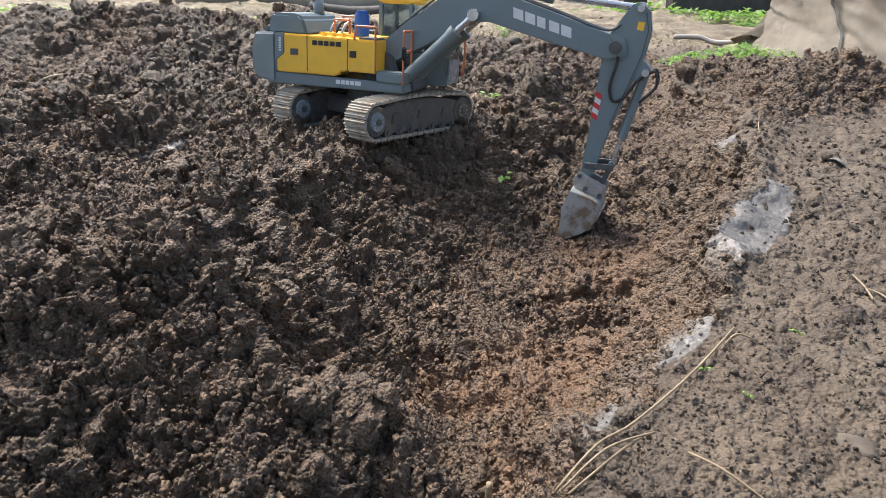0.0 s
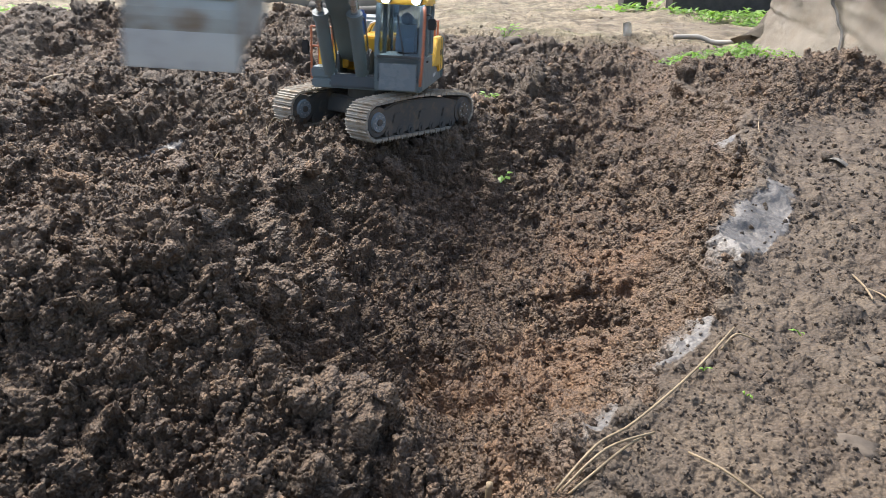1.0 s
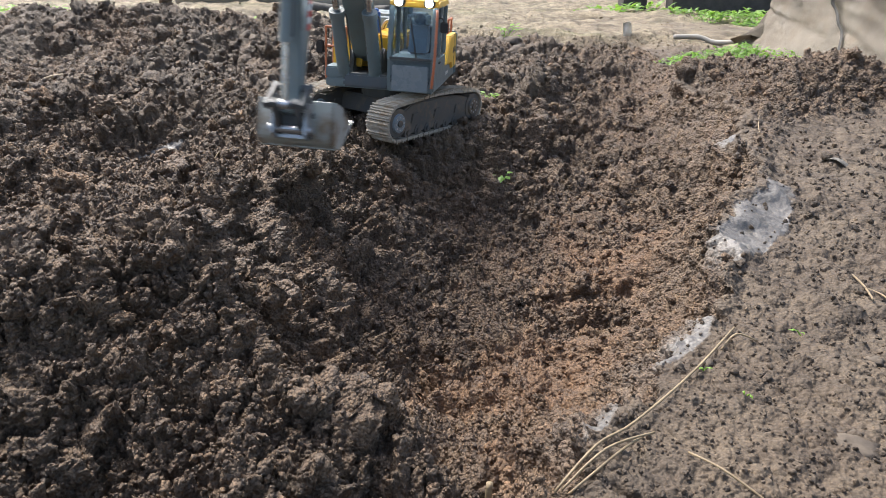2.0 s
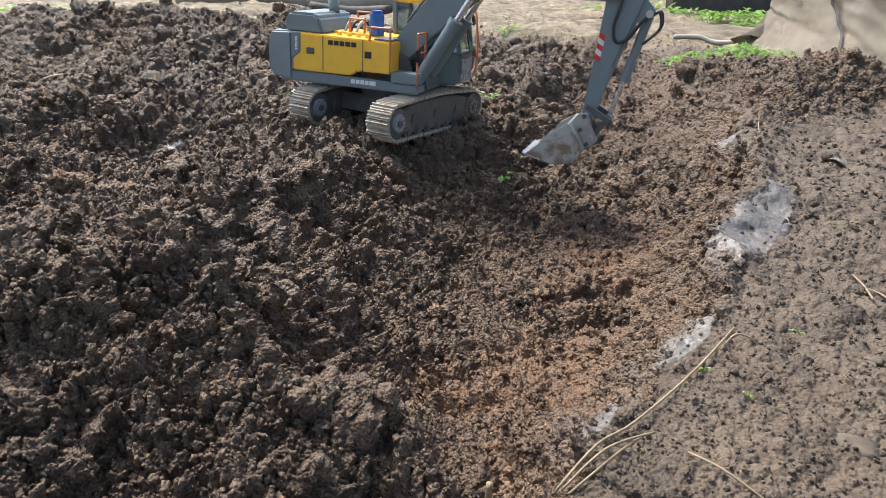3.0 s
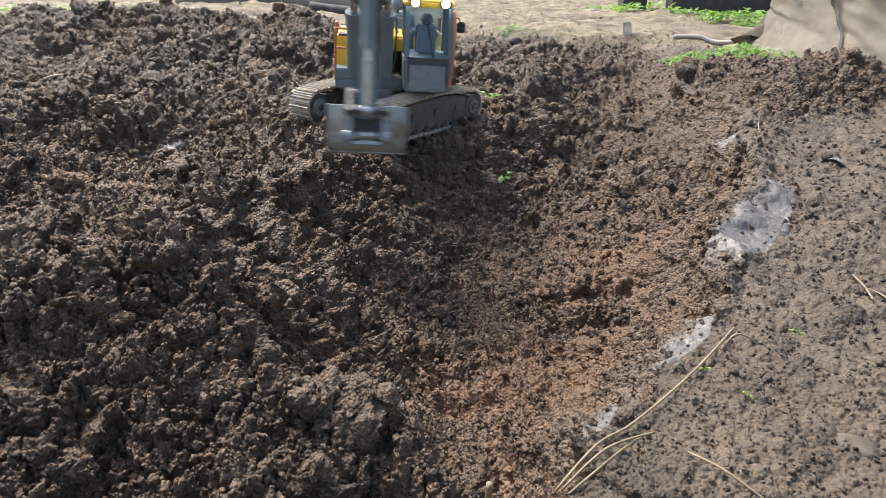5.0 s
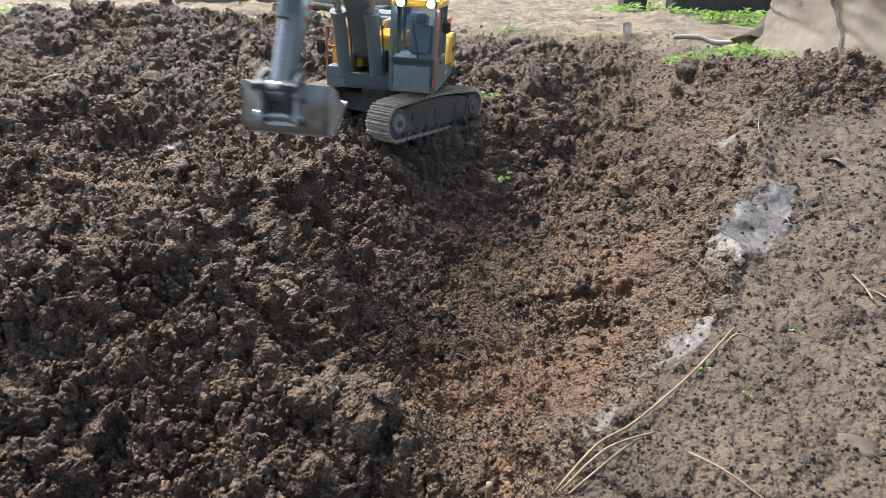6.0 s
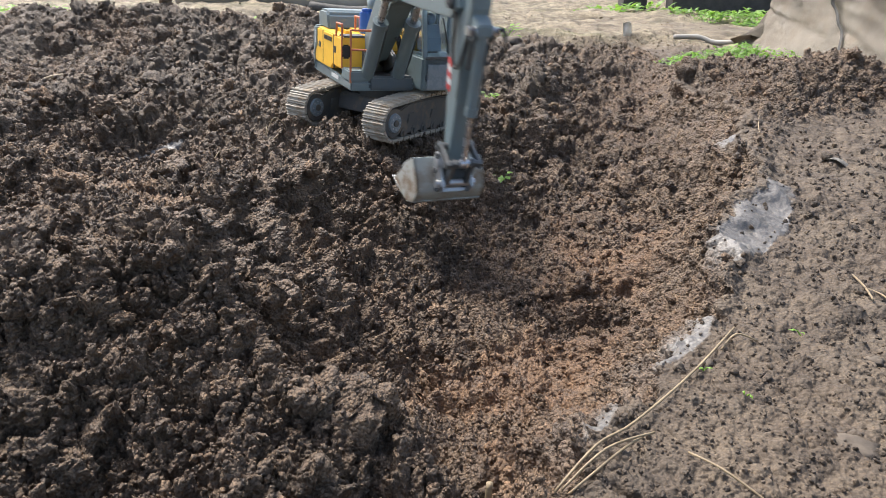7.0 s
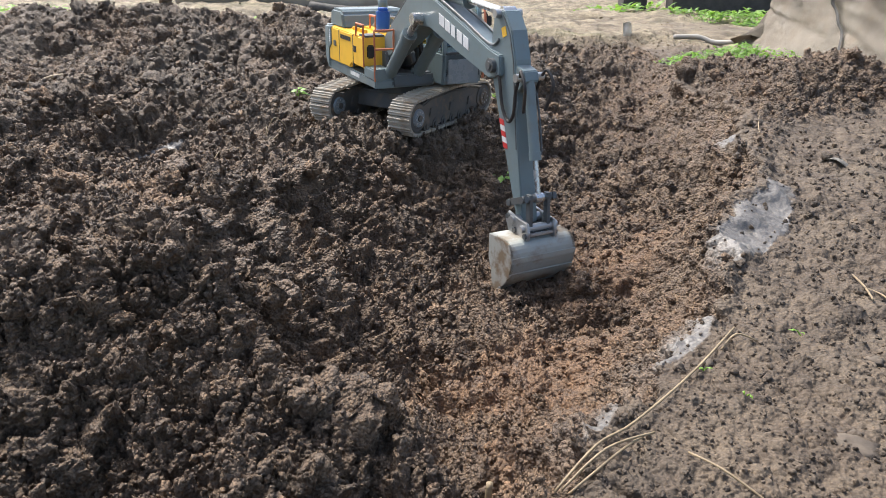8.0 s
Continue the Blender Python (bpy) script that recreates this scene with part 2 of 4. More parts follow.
def build_ground():
    a = np.concatenate([np.radians(np.linspace(-180, -40, 40)[:-1]), np.radians(np.linspace(-40, 40, 880)), np.radians(np.linspace(40, 180, 40)[1:])])
    r = np.concatenate([[0.0], np.linspace(0.05, 0.27, 10), np.geomspace(0.275, 2.6, 1000), np.geomspace(2.62, 8, 110), np.geomspace(8.5, 400, 26)])
    aa, rr = np.meshgrid(a, r)
    x, y = (rr * np.sin(aa)).ravel(), (rr * np.cos(aa)).ravel()
    fine = (np.abs(aa) < radians(40)).ravel()
    gap = rr.ravel() * np.where(fine, 0.0020, 0.065)
    gap = np.maximum(gap, rr.ravel() * np.where(rr.ravel() < 2.6, 0.0020, 0.011))
    z, lumpy, zones = relief(x, y)
    n, m = rr.shape
    p = np.stack([x, y, z], 1).reshape(n, m, 3)
    normal = np.cross(np.gradient(p, axis=1), np.gradient(p, axis=0))
    normal /= np.maximum(np.linalg.norm(normal, axis=2, keepdims=True), 1e-12)
    normal = normal.reshape(-1, 3)
    big = step(-0.3, 0.25, fractal(x, y, 0.2, 3, 81))
    push = np.zeros_like(x)
    for size, amp, seed in ((0.070, 0.42, 101), (0.034, 0.60, 111), (0.0175, 0.75, 121), (0.0088, 0.85, 131), (0.0045, 0.85, 141)):
        w = lumpy * (1 - step(0.25, 0.6, gap / size)) * (big if size > 0.05 else 0.35 + 0.65 * big if size > 0.02 else 1.0)
        k = np.nonzero(w > 0.01)[0]
        push[k] += w[k] * size * amp * (clods(x[k], y[k], z[k], size, seed) - 0.35)
    push += lumpy * (0.012 * fractal(x + 0.8 * z, y - 0.8 * z, 0.045, 5, 151) + 0.006 * np.abs(fractal(x - z, y + z, 0.011, 3, 161)))
    push += (1 - lumpy) * (0.0045 * fractal(x, y, 0.035, 5, 91) + 0.0022 * np.clip(fractal(x, y, 0.009, 3, 93) - 0.1, 0, 1) * (gap < 0.004))
    p = p.reshape(-1, 3) + normal * push[:, None]
    i = (np.arange(n - 1)[:, None] * m + np.arange(m - 1)[None, :]).ravel()
    quads = np.stack([i + m, i + m + 1, i + 1, i], 1)
    ground = soil_mesh("ground", p, quads, zones, True)
    tagged(ground, "dark brown dug earth with a trench and trodden bank", "ground", kind="structure")
    return p, normal, lumpy, zones, fine & (rr.ravel() > 0.29) & (rr.ravel() < 4.6), rr.ravel(), a, r


GROUND = build_ground()


def ground_at(x, y):
    """Height of the finished ground at x, y."""
    ang, rad = GROUND[6], GROUND[7]
    i = min(int(np.searchsorted(rad, math.hypot(x, y))), len(rad) - 1)
    j = min(int(np.searchsorted(ang, math.atan2(x, y))), len(ang) - 1)
    return float(GROUND[0][i * len(ang) + j, 2])


def lump_shapes(level, count, seed):
    """Unit clods: crumbly, angular, no two alike."""
    bm = bmesh.new()
    bmesh.ops.create_icosphere(bm, subdivisions=level, radius=1.0)
    bm.verts.ensure_lookup_table()
    v = np.array([q.co[:] for q in bm.verts])
    f = np.array([[q.index for q in t.verts] for t in bm.faces])
    bm.free()
    out = []
    for k in range(count):
        d = []
        for q in v:
            s = Vector(q) + Vector((seed + 9.1 * k, 3.7 * k, 1.3 * k))
            d.append(1 + 0.45 * noise.noise(s * 1.1) + 0.40 * noise.noise(s * 2.6) + 0.30 * noise.noise(s * 5.5) + (0.26 * noise.noise(s * 10) + 0.16 * noise.noise(s * 19) if level > 3 else 0))
        out.append(v * np.array(d)[:, None])
    return out, f


def scatter(name, label, count, level, shapes, small, large, power, seed, weight):
    """Loose crumbs lying on the ground, joined into one mesh."""
    rng = np.random.default_rng(seed)
    p, normal, lumpy, zones, usable, dist = GROUND[:6]
    w = weight * usable
    pick = rng.choice(len(p), count, p=w / w.sum())
    forms, f = lump_shapes(level, shapes, seed)
    size = small * (large / small) ** (rng.random(count) ** power) * np.clip(dist[pick] / 0.7, 0.75, 1.6)
    co, fa, zo = [], [], []
    nv = len(forms[0])
    for i, k in enumerate(pick):
        q = Euler(rng.random(3) * 6.28).to_matrix()
        squash = np.array([1, 0.7 + 0.3 * rng.random(), 0.55 + 0.4 * rng.random()])
        co.append((forms[i % shapes] * squash) @ np.array(q) * size[i] + p[k] + normal[k] * size[i] * 0.35)
        fa.append(f + i * nv)
        zo.append(np.repeat(zones[k][None] * np.array([1, 1.0, 1, 0.0]), nv, 0))
    ob = soil_mesh(name, np.concatenate(co), np.concatenate(fa), np.concatenate(zo), level > 1)
    return tagged(ob, label, "soil", kind="stuff")


scatter("soil_grains", "fine dark brown crumbs of soil strewn on dug earth", 42000, 1, 20, 0.0010, 0.0032, 1.4, 5, GROUND[2] * (1 - 0.8 * GROUND[3][:, 0]) + 0.006 * GROUND[3][:, 1])
scatter("soil_crumbs", "loose dark brown crumbs of soil on dug earth", 5000, 2, 24, 0.0022, 0.0062, 1.8, 6, GROUND[2] ** 2 + 0.0006 * GROUND[3][:, 1] + 0.22 * GROUND[3][:, 2])


def loose_clods(count, shapes, seed):
    """The larger clods, each a thing of its own."""
    rng = np.random.default_rng(seed)
    p, normal, lumpy, zones, usable, dist = GROUND[:6]
    w = np.clip(lumpy - 0.4, 0, 1) * (1 - zones[:, 2]) * usable * dist
    pick = rng.choice(len(p), count, p=w / w.sum())
    forms, f = lump_shapes(4, shapes, seed)
    stock = []
    for k, form in enumerate(forms):
        ob = soil_mesh("soil_clod", form * 0.01, f, np.tile(np.array([[0.12 * (k % 3), 0, 0, 0]]), (len(form), 1)), True)
        stock.append(tagged(ob, "crumbly dark brown clod lying on dug earth", "soil clod", "clods on dug earth"))
    for i, k in enumerate(pick):
        ob = stock[i] if i < shapes else new("soil_clod", stock[i % shapes].data)
        tagged(ob, "crumbly dark brown clod lying on dug earth", "soil clod", "clods on dug earth")
        size = 0.006 * 2.6 ** (rng.random() ** 1.5) * min(max(dist[k] / 0.8, 0.8), 1.5)
        ob.matrix_world = Matrix.LocRotScale(Vector(p[k]) + Vector(normal[k]) * size * 0.1, Euler(rng.random(3) * 6.28), Vector((1, 0.85, 0.7)) * (size / 0.01))


loose_clods(150, 14, 8)


# ---- excavator model: materials ----
def paint(name, colour, rough=0.4, dirt=0.35, metal=0.0, dirt_colour=(0.16, 0.11, 0.07), scale=55):
    """Moulded or painted surface with dust and splashes of mud."""
    m, nt, b = material(name, rough, metal)
    spots = ramp(nt, grain(nt, scale, 7, 0.65), [(0.5, (0, 0, 0)), (0.72, (1, 1, 1))])
    dust = ramp(nt, grain(nt, 16, 4), [(0.35, (0, 0, 0)), (0.75, (1, 1, 1))])
    fac = math_node(nt, "MULTIPLY", math_node(nt, "ADD", spots, math_node(nt, "MULTIPLY", dust, 0.5)), dirt)
    nt.links.new(mix(nt, fac, colour, dirt_colour), b.inputs["Base Color"])
    r = mix(nt, fac, (rough,) * 3, (0.85,) * 3)
    nt.links.new(r, b.inputs["Roughness"])
    if metal:
        nt.links.new(math_node(nt, "SUBTRACT", metal, fac), b.inputs["Metallic"])
    bump(nt, b, grain(nt, 300, 4), 0.12, 0.0006)
    return m


YELLOW = paint("yellow_paint", (0.86, 0.50, 0.045), 0.36, 0.12)
GREY = paint("slate_grey_paint", (0.150, 0.200, 0.212), 0.36, 0.2)
DARK = paint("charcoal_plastic", (0.070, 0.082, 0.087), 0.5, 0.3)
STEEL = paint("bucket_steel", (0.37, 0.405, 0.375), 0.42, 0.85, 0.3, (0.20, 0.145, 0.09), 24)
MUDSTEEL = paint("mud_smeared_steel", (0.40, 0.42, 0.39), 0.5, 1.3, 0.2, (0.19, 0.14, 0.09), 30)
PIN = paint("pin_steel", (0.45, 0.46, 0.46), 0.3, 0.3, 0.8)
CHROME = paint("chrome_rod", (0.55, 0.56, 0.56), 0.22, 0.2, 0.9)
TRACK = paint("track_metal", (0.36, 0.33, 0.27), 0.6, 0.9, 0.1, (0.27, 0.205, 0.135), 60)
MUDDY = paint("mud_caked_metal", (0.065, 0.070, 0.070), 0.6, 0.85, 0.0, (0.19, 0.145, 0.10), 45)
SCREEN = paint("pale_grey_panel", (0.22, 0.26, 0.28), 0.25, 0.15)
RAIL = paint("orange_rail_paint", (0.52, 0.16, 0.07), 0.4, 0.2)
BLUE = paint("blue_plastic", (0.02, 0.10, 0.38), 0.35, 0.12)
FIGURE = paint("dull_blue_plastic", (0.09, 0.15, 0.22), 0.6, 0.2)
WHITE = paint("white_marking", (0.68, 0.69, 0.68), 0.5, 0.25)
BLACK = paint("black_rubber", (0.012, 0.012, 0.013), 0.55, 0.25)
RED = paint("red_marking", (0.55, 0.03, 0.03), 0.45, 0.15)


def glass_material():
    m, nt, b = material("tinted_glass", 0.03)
    b.inputs["Base Color"].default_value = (0.55, 0.63, 0.68, 1)
    b.inputs["Transmission Weight"].default_value = 1.0
    b.inputs["IOR"].default_value = 1.4
    return m


def glow_material():
    m, nt, b = material("lit_lamp", 0.3)
    b.inputs["Base Color"].default_value = (0.9, 0.95, 1, 1)
    b.inputs["Emission Color"].default_value = (0.72, 0.86, 1.0, 1)
    b.inputs["Emission Strength"].default_value = 40.0
    return m


GLASS, GLOW = glass_material(), glow_material()


# ---- shaping helpers ----
def soften(bm, width, segments=2):
    if width:
        bmesh.ops.bevel(bm, geom=[e for e in bm.edges if e.calc_face_angle(0) > 0.5], offset=width, segments=segments, affect="EDGES", clamp_overlap=True)
    return bm


def slab(profile, y0, y1, bevel=0.0012, bm=None):
    """A plate or box body: the outline (x, z) pushed out from y0 to y1."""
    own = bm is None
    bm = bm or bmesh.new()
    a = [bm.verts.new((x, y0, z)) for x, z in profile]
    b = [bm.verts.new((x, y1, z)) for x, z in profile]
    bm.faces.new(a)
    bm.faces.new(b[::-1])
    n = len(a)
    for i in range(n):
        bm.faces.new((a[i], b[i], b[(i + 1) % n], a[(i + 1) % n]))
    bmesh.ops.recalc_face_normals(bm, faces=bm.faces)
    return soften(bm, bevel) if own else bm


def box(x0, x1, y0, y1, z0, z1, bevel=0.0012):
    return slab([(x0, z0), (x1, z0), (x1, z1), (x0, z1)], y0, y1, bevel)


def rod(bm, a, b, radius, radius2=None, sides=14):
    a, b = Vector(a), Vector(b)
    turn = (b - a).to_track_quat("Z", "Y").to_matrix().to_4x4()
    m = Matrix.Translation((a + b) / 2) @ turn
    bmesh.ops.create_cone(bm, cap_ends=True, segments=sides, radius1=radius, radius2=radius if radius2 is None else radius2, depth=(b - a).length, matrix=m)
    return bm


def pipe(points, radius, sides=8, rounds=6):
    """A round bar or hose through the points, with smooth bends."""
    pts = [Vector(p) for p in points]
    path = []
    for i in range(len(pts) - 1):
        p0, p1, p2, p3 = pts[max(i - 1, 0)], pts[i], pts[i + 1], pts[min(i + 2, len(pts) - 1)]
        for k in range(rounds):
            t = k / rounds
            path.append(0.5 * (2 * p1 + (p2 - p0) * t + (2 * p0 - 5 * p1 + 4 * p2 - p3) * t * t + (3 * p1 - p0 - 3 * p2 + p3) * t ** 3))
    path.append(pts[-1])
    bm, rings = bmesh.new(), []
    for i, p in enumerate(path):
        d = (path[min(i + 1, len(path) - 1)] - path[max(i - 1, 0)]).normalized()
        side = d.orthogonal().normalized() if i == 0 else (side - d * side.dot(d)).normalized()
        up = d.cross(side)
        rings.append([bm.verts.new(p + radius * (side * math.cos(a) + up * math.sin(a))) for a in (2 * math.pi * j / sides for j in range(sides))])
    for r0, r1 in zip(rings, rings[1:]):
        for j in range(sides):
            bm.faces.new((r0[j], r0[(j + 1) % sides], r1[(j + 1) % sides], r1[j]))
    bm.faces.new(rings[0][::-1])
    bm.faces.new(rings[-1])
    return bm


def bent_rail(points, radius=0.0017):
    """A bar bent sharply at each point."""
    dense = []
    for a, b in zip(points, points[1:]):
        a, b = Vector(a), Vector(b)
        dense += [a, a + (b - a) * 0.12, a + (b - a) * 0.88]
    return pipe(dense + [Vector(points[-1])], radius, 8, 2)


# ---- excavator model: undercarriage ----
excavator = tagged(new("excavator_model"), "yellow and slate-grey radio-controlled excavator model standing on dug earth", "toy excavator")
TRACK_L, GAUGE, SHOE, WHEEL = 0.270, 0.157, 0.041, 0.0305


def shoe_mesh():
    bm = bmesh.new()
    slab([(-0.0063, -0.0035), (0.0060, -0.0035), (0.0060, 0.0), (0.0046, 0.0), (0.0040, 0.0028), (0.0026, 0.0028), (0.0020, 0.0),
          (-0.0012, 0.0), (-0.0018, 0.0020), (-0.0030, 0.0020), (-0.0036, 0.0), (-0.0062, 0.0)], -SHOE / 2, SHOE / 2, 0, bm)
    me = bpy.data.meshes.new("track_shoe")
    bm.to_mesh(me)
    bm.free()
    me.materials.append(TRACK)
    return me


def build_track(side, mesh):
    y = side * GAUGE / 2
    half = TRACK_L / 2 - WHEEL
    outline = [(-half + 0.020, 0.013), (-half + 0.026, 0.0095), (half - 0.022, 0.0095), (half - 0.010, 0.013), (half - 0.018, 0.030), (half - 0.012, 0.047), (half - 0.045, 0.0535), (0.0, 0.0575), (-half + 0.040, 0.0555), (-half + 0.014, 0.047), (-half + 0.020, 0.030)]
    track = part("crawler_track", slab(outline, y - 0.0165, y + 0.0165, 0.002), MUDDY, excavator, "muddy crawler track with ribbed metal shoes")
    r = WHEEL - 0.0028
    span, turn = 2 * half, math.pi * r
    total = 2 * (span + turn)
    count = 42
    for k in range(count):
        s = k * total / count
        if s < span:
            x, z, a = -half + s, 0.0028, 180
        elif s < span + turn:
            q = (s - span) / r
            x, z, a = half + r * math.sin(q), WHEEL - r * math.cos(q), 180 - math.degrees(q)
        elif s < 2 * span + turn:
            q = (s - span - turn) / span
            x, z, a = half - (s - span - turn), 2 * WHEEL - 0.0028 + 0.0055 * math.sin(math.pi * q), 4.5 * math.cos(math.pi * q)
        else:
            q = (s - 2 * span - turn) / r
            x, z, a = -half - r * math.sin(q), WHEEL + r * math.cos(q), -math.degrees(q)
        shoe = new("track_shoe", mesh)
        shoe.parent = track
        shoe.matrix_local = pose(x, y, z, 0, a, 0)
    for name, x in (("drive_sprocket", -half), ("idler_wheel", half)):
        bm = bmesh.new()
        rod(bm, (x, y - SHOE * 0.44, WHEEL), (x, y + SHOE * 0.44, WHEEL), 0.0215, sides=28)
        rod(bm, (x, y - SHOE * 0.50, WHEEL), (x, y + SHOE * 0.50, WHEEL), 0.0135, sides=24)
        rod(bm, (x, y - SHOE * 0.56, WHEEL), (x, y + SHOE * 0.56, WHEEL), 0.0050, sides=16)
        for j in range(8):
            a = j * math.pi / 4
            bolt = rod(bmesh.new(), (x + 0.0095 * math.cos(a), y - SHOE * 0.53, WHEEL + 0.0095 * math.sin(a)), (x + 0.0095 * math.cos(a), y + SHOE * 0.53, WHEEL + 0.0095 * math.sin(a)), 0.0013, sides=8)
            part("bolt", bolt, PIN, track)
        part(name, bm, MUDDY, track, "mud-caked dark wheel with a ring of bolts")
        for s in (-1, 1):
            hub = rod(bmesh.new(), (x, y + s * SHOE * 0.42, WHEEL), (x, y + s * SHOE * 0.515, WHEEL), 0.0150, 0.0135, 24)
            part("hub_cap", hub, (SCREEN if x < 0 else MUDDY), track, "pale grey hub cap" if x < 0 else "")
    for j in range(7):
        x = -half + 0.026 + j * (span - 0.052) / 6
        bm = bmesh.new()
        rod(bm, (x, y - SHOE * 0.42, 0.0125), (x, y + SHOE * 0.42, 0.0125), 0.0085, sides=16)
        rod(bm, (x, y - SHOE * 0.47, 0.0125), (x, y + SHOE * 0.47, 0.0125), 0.004, sides=12)
        part("track_roller", bm, MUDDY, track)
    for j in range(3):
        x = (-0.06, 0.0, 0.06)[j]
        part("frame_bracket", slab([(x - 0.012, 0.026), (x + 0.012, 0.024), (x + 0.006, 0.041), (x - 0.008, 0.040)], y - 0.0185, y + 0.0185, 0.001), MUDDY, track)
    return track


SHOES = shoe_mesh()
for side in (-1, 1):
    build_track(side, SHOES)
frame_bm = slab([(-0.055, 0.024), (0.055, 0.024), (0.045, 0.050), (-0.045, 0.050)], -0.066, 0.066, 0.003)
carrier = part("track_frame", frame_bm, MUDDY, excavator)
ring = bmesh.new()
rod(ring, (0, 0, 0.050), (0, 0, 0.068), 0.048, sides=40)
part("slewing_ring", soften(ring, 0.001), DARK, excavator)

# ---- excavator model: upper body ----
upper = part("upper_body", slab([(-0.150, 0.068), (0.080, 0.068), (0.080, 0.082), (-0.150, 0.086)], -0.086, 0.016, 0.002), GREY, excavator, "yellow and grey turning upper body with cab")


def bars(parent, mat, x0, z0, widths, height, y, gap=0.0018, slope=0.0, name="marking"):
    """Plain bars in place of lettering on a flank at y."""
    x = x0
    for w in widths:
        z = z0 + slope * (x - x0)
        t = 0.0007 if y > 0 else -0.0007
        part(name, box(x, x + w, min(y, y + t), max(y, y + t), z, z + height, 0), mat, parent)
        x += w + gap


def build_upper():
    # counterweight: rounded block across the rear
    pts = [(-0.132, 0.070), (-0.166, 0.072), (-0.176, 0.084), (-0.177, 0.118), (-0.170, 0.142), (-0.132, 0.1445)]
    bm = slab(pts, -0.0895, 0.0905, 0)
    for v in bm.verts:
        if v.co.x < -0.160:
            v.co.y *= 0.90
    bmesh.ops.subdivide_edges(bm, edges=[e for e in bm.edges if abs(e.verts[0].co.y - e.verts[1].co.y) > 0.1], cuts=8)
    for v in bm.verts:
        v.co.x -= 0.012 * max(0.0, 1 - (v.co.y / 0.09) ** 2) * (1 if v.co.x < -0.155 else 0)
    cw = part("counterweight", soften(bm, 0.003, 3), GREY, upper, "slate-grey counterweight")
    part("lifting_lug", box(-0.168, -0.156, -0.062, -0.050, 0.140, 0.150, 0.003), DARK, upper)
    part("lifting_lug", box(-0.168, -0.156, 0.050, 0.062, 0.140, 0.150, 0.003), DARK, upper)
    part("rear_lamp", box(-0.182, -0.172, -0.074, -0.058, 0.108, 0.120, 0.001), RED, upper, "red rear lamp")
    part("rear_lamp", box(-0.182, -0.172, 0.058, 0.074, 0.108, 0.120, 0.001), RED, upper, "red rear lamp")
    for k in range(5):
        part("marking", box(-0.191, -0.1875, -0.028 + k * 0.012, -0.019 + k * 0.012, 0.112, 0.124, 0), WHITE, upper)
    # right flank: yellow doors over a grey sill
    flank = part("right_hood", slab([(-0.131, 0.086), (-0.030, 0.086), (-0.018, 0.094), (0.036, 0.094), (0.036, 0.141), (-0.131, 0.143)], -0.0885, -0.040, 0.002), YELLOW, upper, "yellow side hood with two doors")
    part("corner_panel", slab([(-0.132, 0.086), (-0.129, 0.086), (-0.129, 0.104), (-0.116, 0.114), (-0.116, 0.143), (-0.132, 0.143)], -0.0898, -0.080, 0.001), GREY, upper)
    for x in (-0.077, -0.010):
        part("door_seam", box(x - 0.0006, x + 0.0006, -0.0890, -0.086, 0.090, 0.141, 0), DARK, upper)
    part("door_latch", box(-0.106, -0.092, -0.0895, -0.086, 0.112, 0.122, 0.001), DARK, upper)
    part("vent_grille", box(-0.008, 0.006, -0.0893, -0.086, 0.113, 0.126, 0.002), BLACK, upper)
    bars(upper, BLACK, -0.068, 0.129, (0.008, 0.0075, 0.007, 0.008, 0.008), 0.0068, -0.0887, 0.0022)
    bars(upper, WHITE, -0.030, 0.0745, (0.007, 0.006, 0.006, 0.006, 0.010), 0.0062, -0.0862, 0.0016)
    for k in range(6):
        part("marking", box(-0.1245, -0.1205, -0.0906, -0.0896, 0.117 + k * 0.0035, 0.1195 + k * 0.0035, 0), WHITE, upper)
    # hood tops
    part("engine_hood", slab([(-0.150, 0.141), (-0.082, 0.141), (-0.090, 0.166), (-0.098, 0.172), (-0.142, 0.172), (-0.148, 0.164)], -0.078, 0.040, 0.004), GREY, upper, "slate-grey raised engine hood")
    part("left_hood_top", slab([(-0.150, 0.141), (-0.020, 0.141), (-0.022, 0.149), (-0.148, 0.149)], 0.030, 0.078, 0.003), DARK, upper)
    part("centre_hood", slab([(-0.085, 0.120), (0.020, 0.120), (0.020, 0.143), (-0.085, 0.146)], -0.045, 0.020, 0.003), YELLOW, upper)
    part("hood_step", box(0.006, 0.034, -0.084, -0.050, 0.140, 0.144, 0.001), DARK, upper)
    for k in range(4):
        bm = bmesh.new()
        rod(bm, (-0.060 + k * 0.016, -0.066, 0.140), (-0.060 + k * 0.016, -0.066, 0.1475), 0.0042)
        part("filler_cap", soften(bm, 0.0008), YELLOW, upper)
    for k in range(3):
        part("hydraulic_pipe", pipe([(-0.070 + k * 0.010, -0.030, 0.142), (-0.064 + k * 0.010, -0.020, 0.160), (-0.054 + k * 0.010, 0.0, 0.162), (-0.046 + k * 0.010, 0.010, 0.144)], 0.0022), (PIN if k != 1 else BLACK), upper)
    bm = bmesh.new()
    rod(bm, (-0.105, 0.005, 0.168), (-0.108, 0.005, 0.192), 0.0085)
    rod(bm, (-0.108, 0.005, 0.190), (-0.122, 0.005, 0.214), 0.0085)
    part("exhaust_stack", bm, GREY, upper, "slate-grey angled exhaust stack", True)
    bm = bmesh.new()
    rod(bm, (-0.012, -0.034, 0.143), (-0.012, -0.034, 0.176), 0.0115, sides=20)
    rod(bm, (-0.012, -0.034, 0.176), (-0.012, -0.034, 0.181), 0.0085, sides=20)
    part("hydraulic_canister", soften(bm, 0.001), BLUE, upper, "blue hydraulic canister")
    bm = bmesh.new()
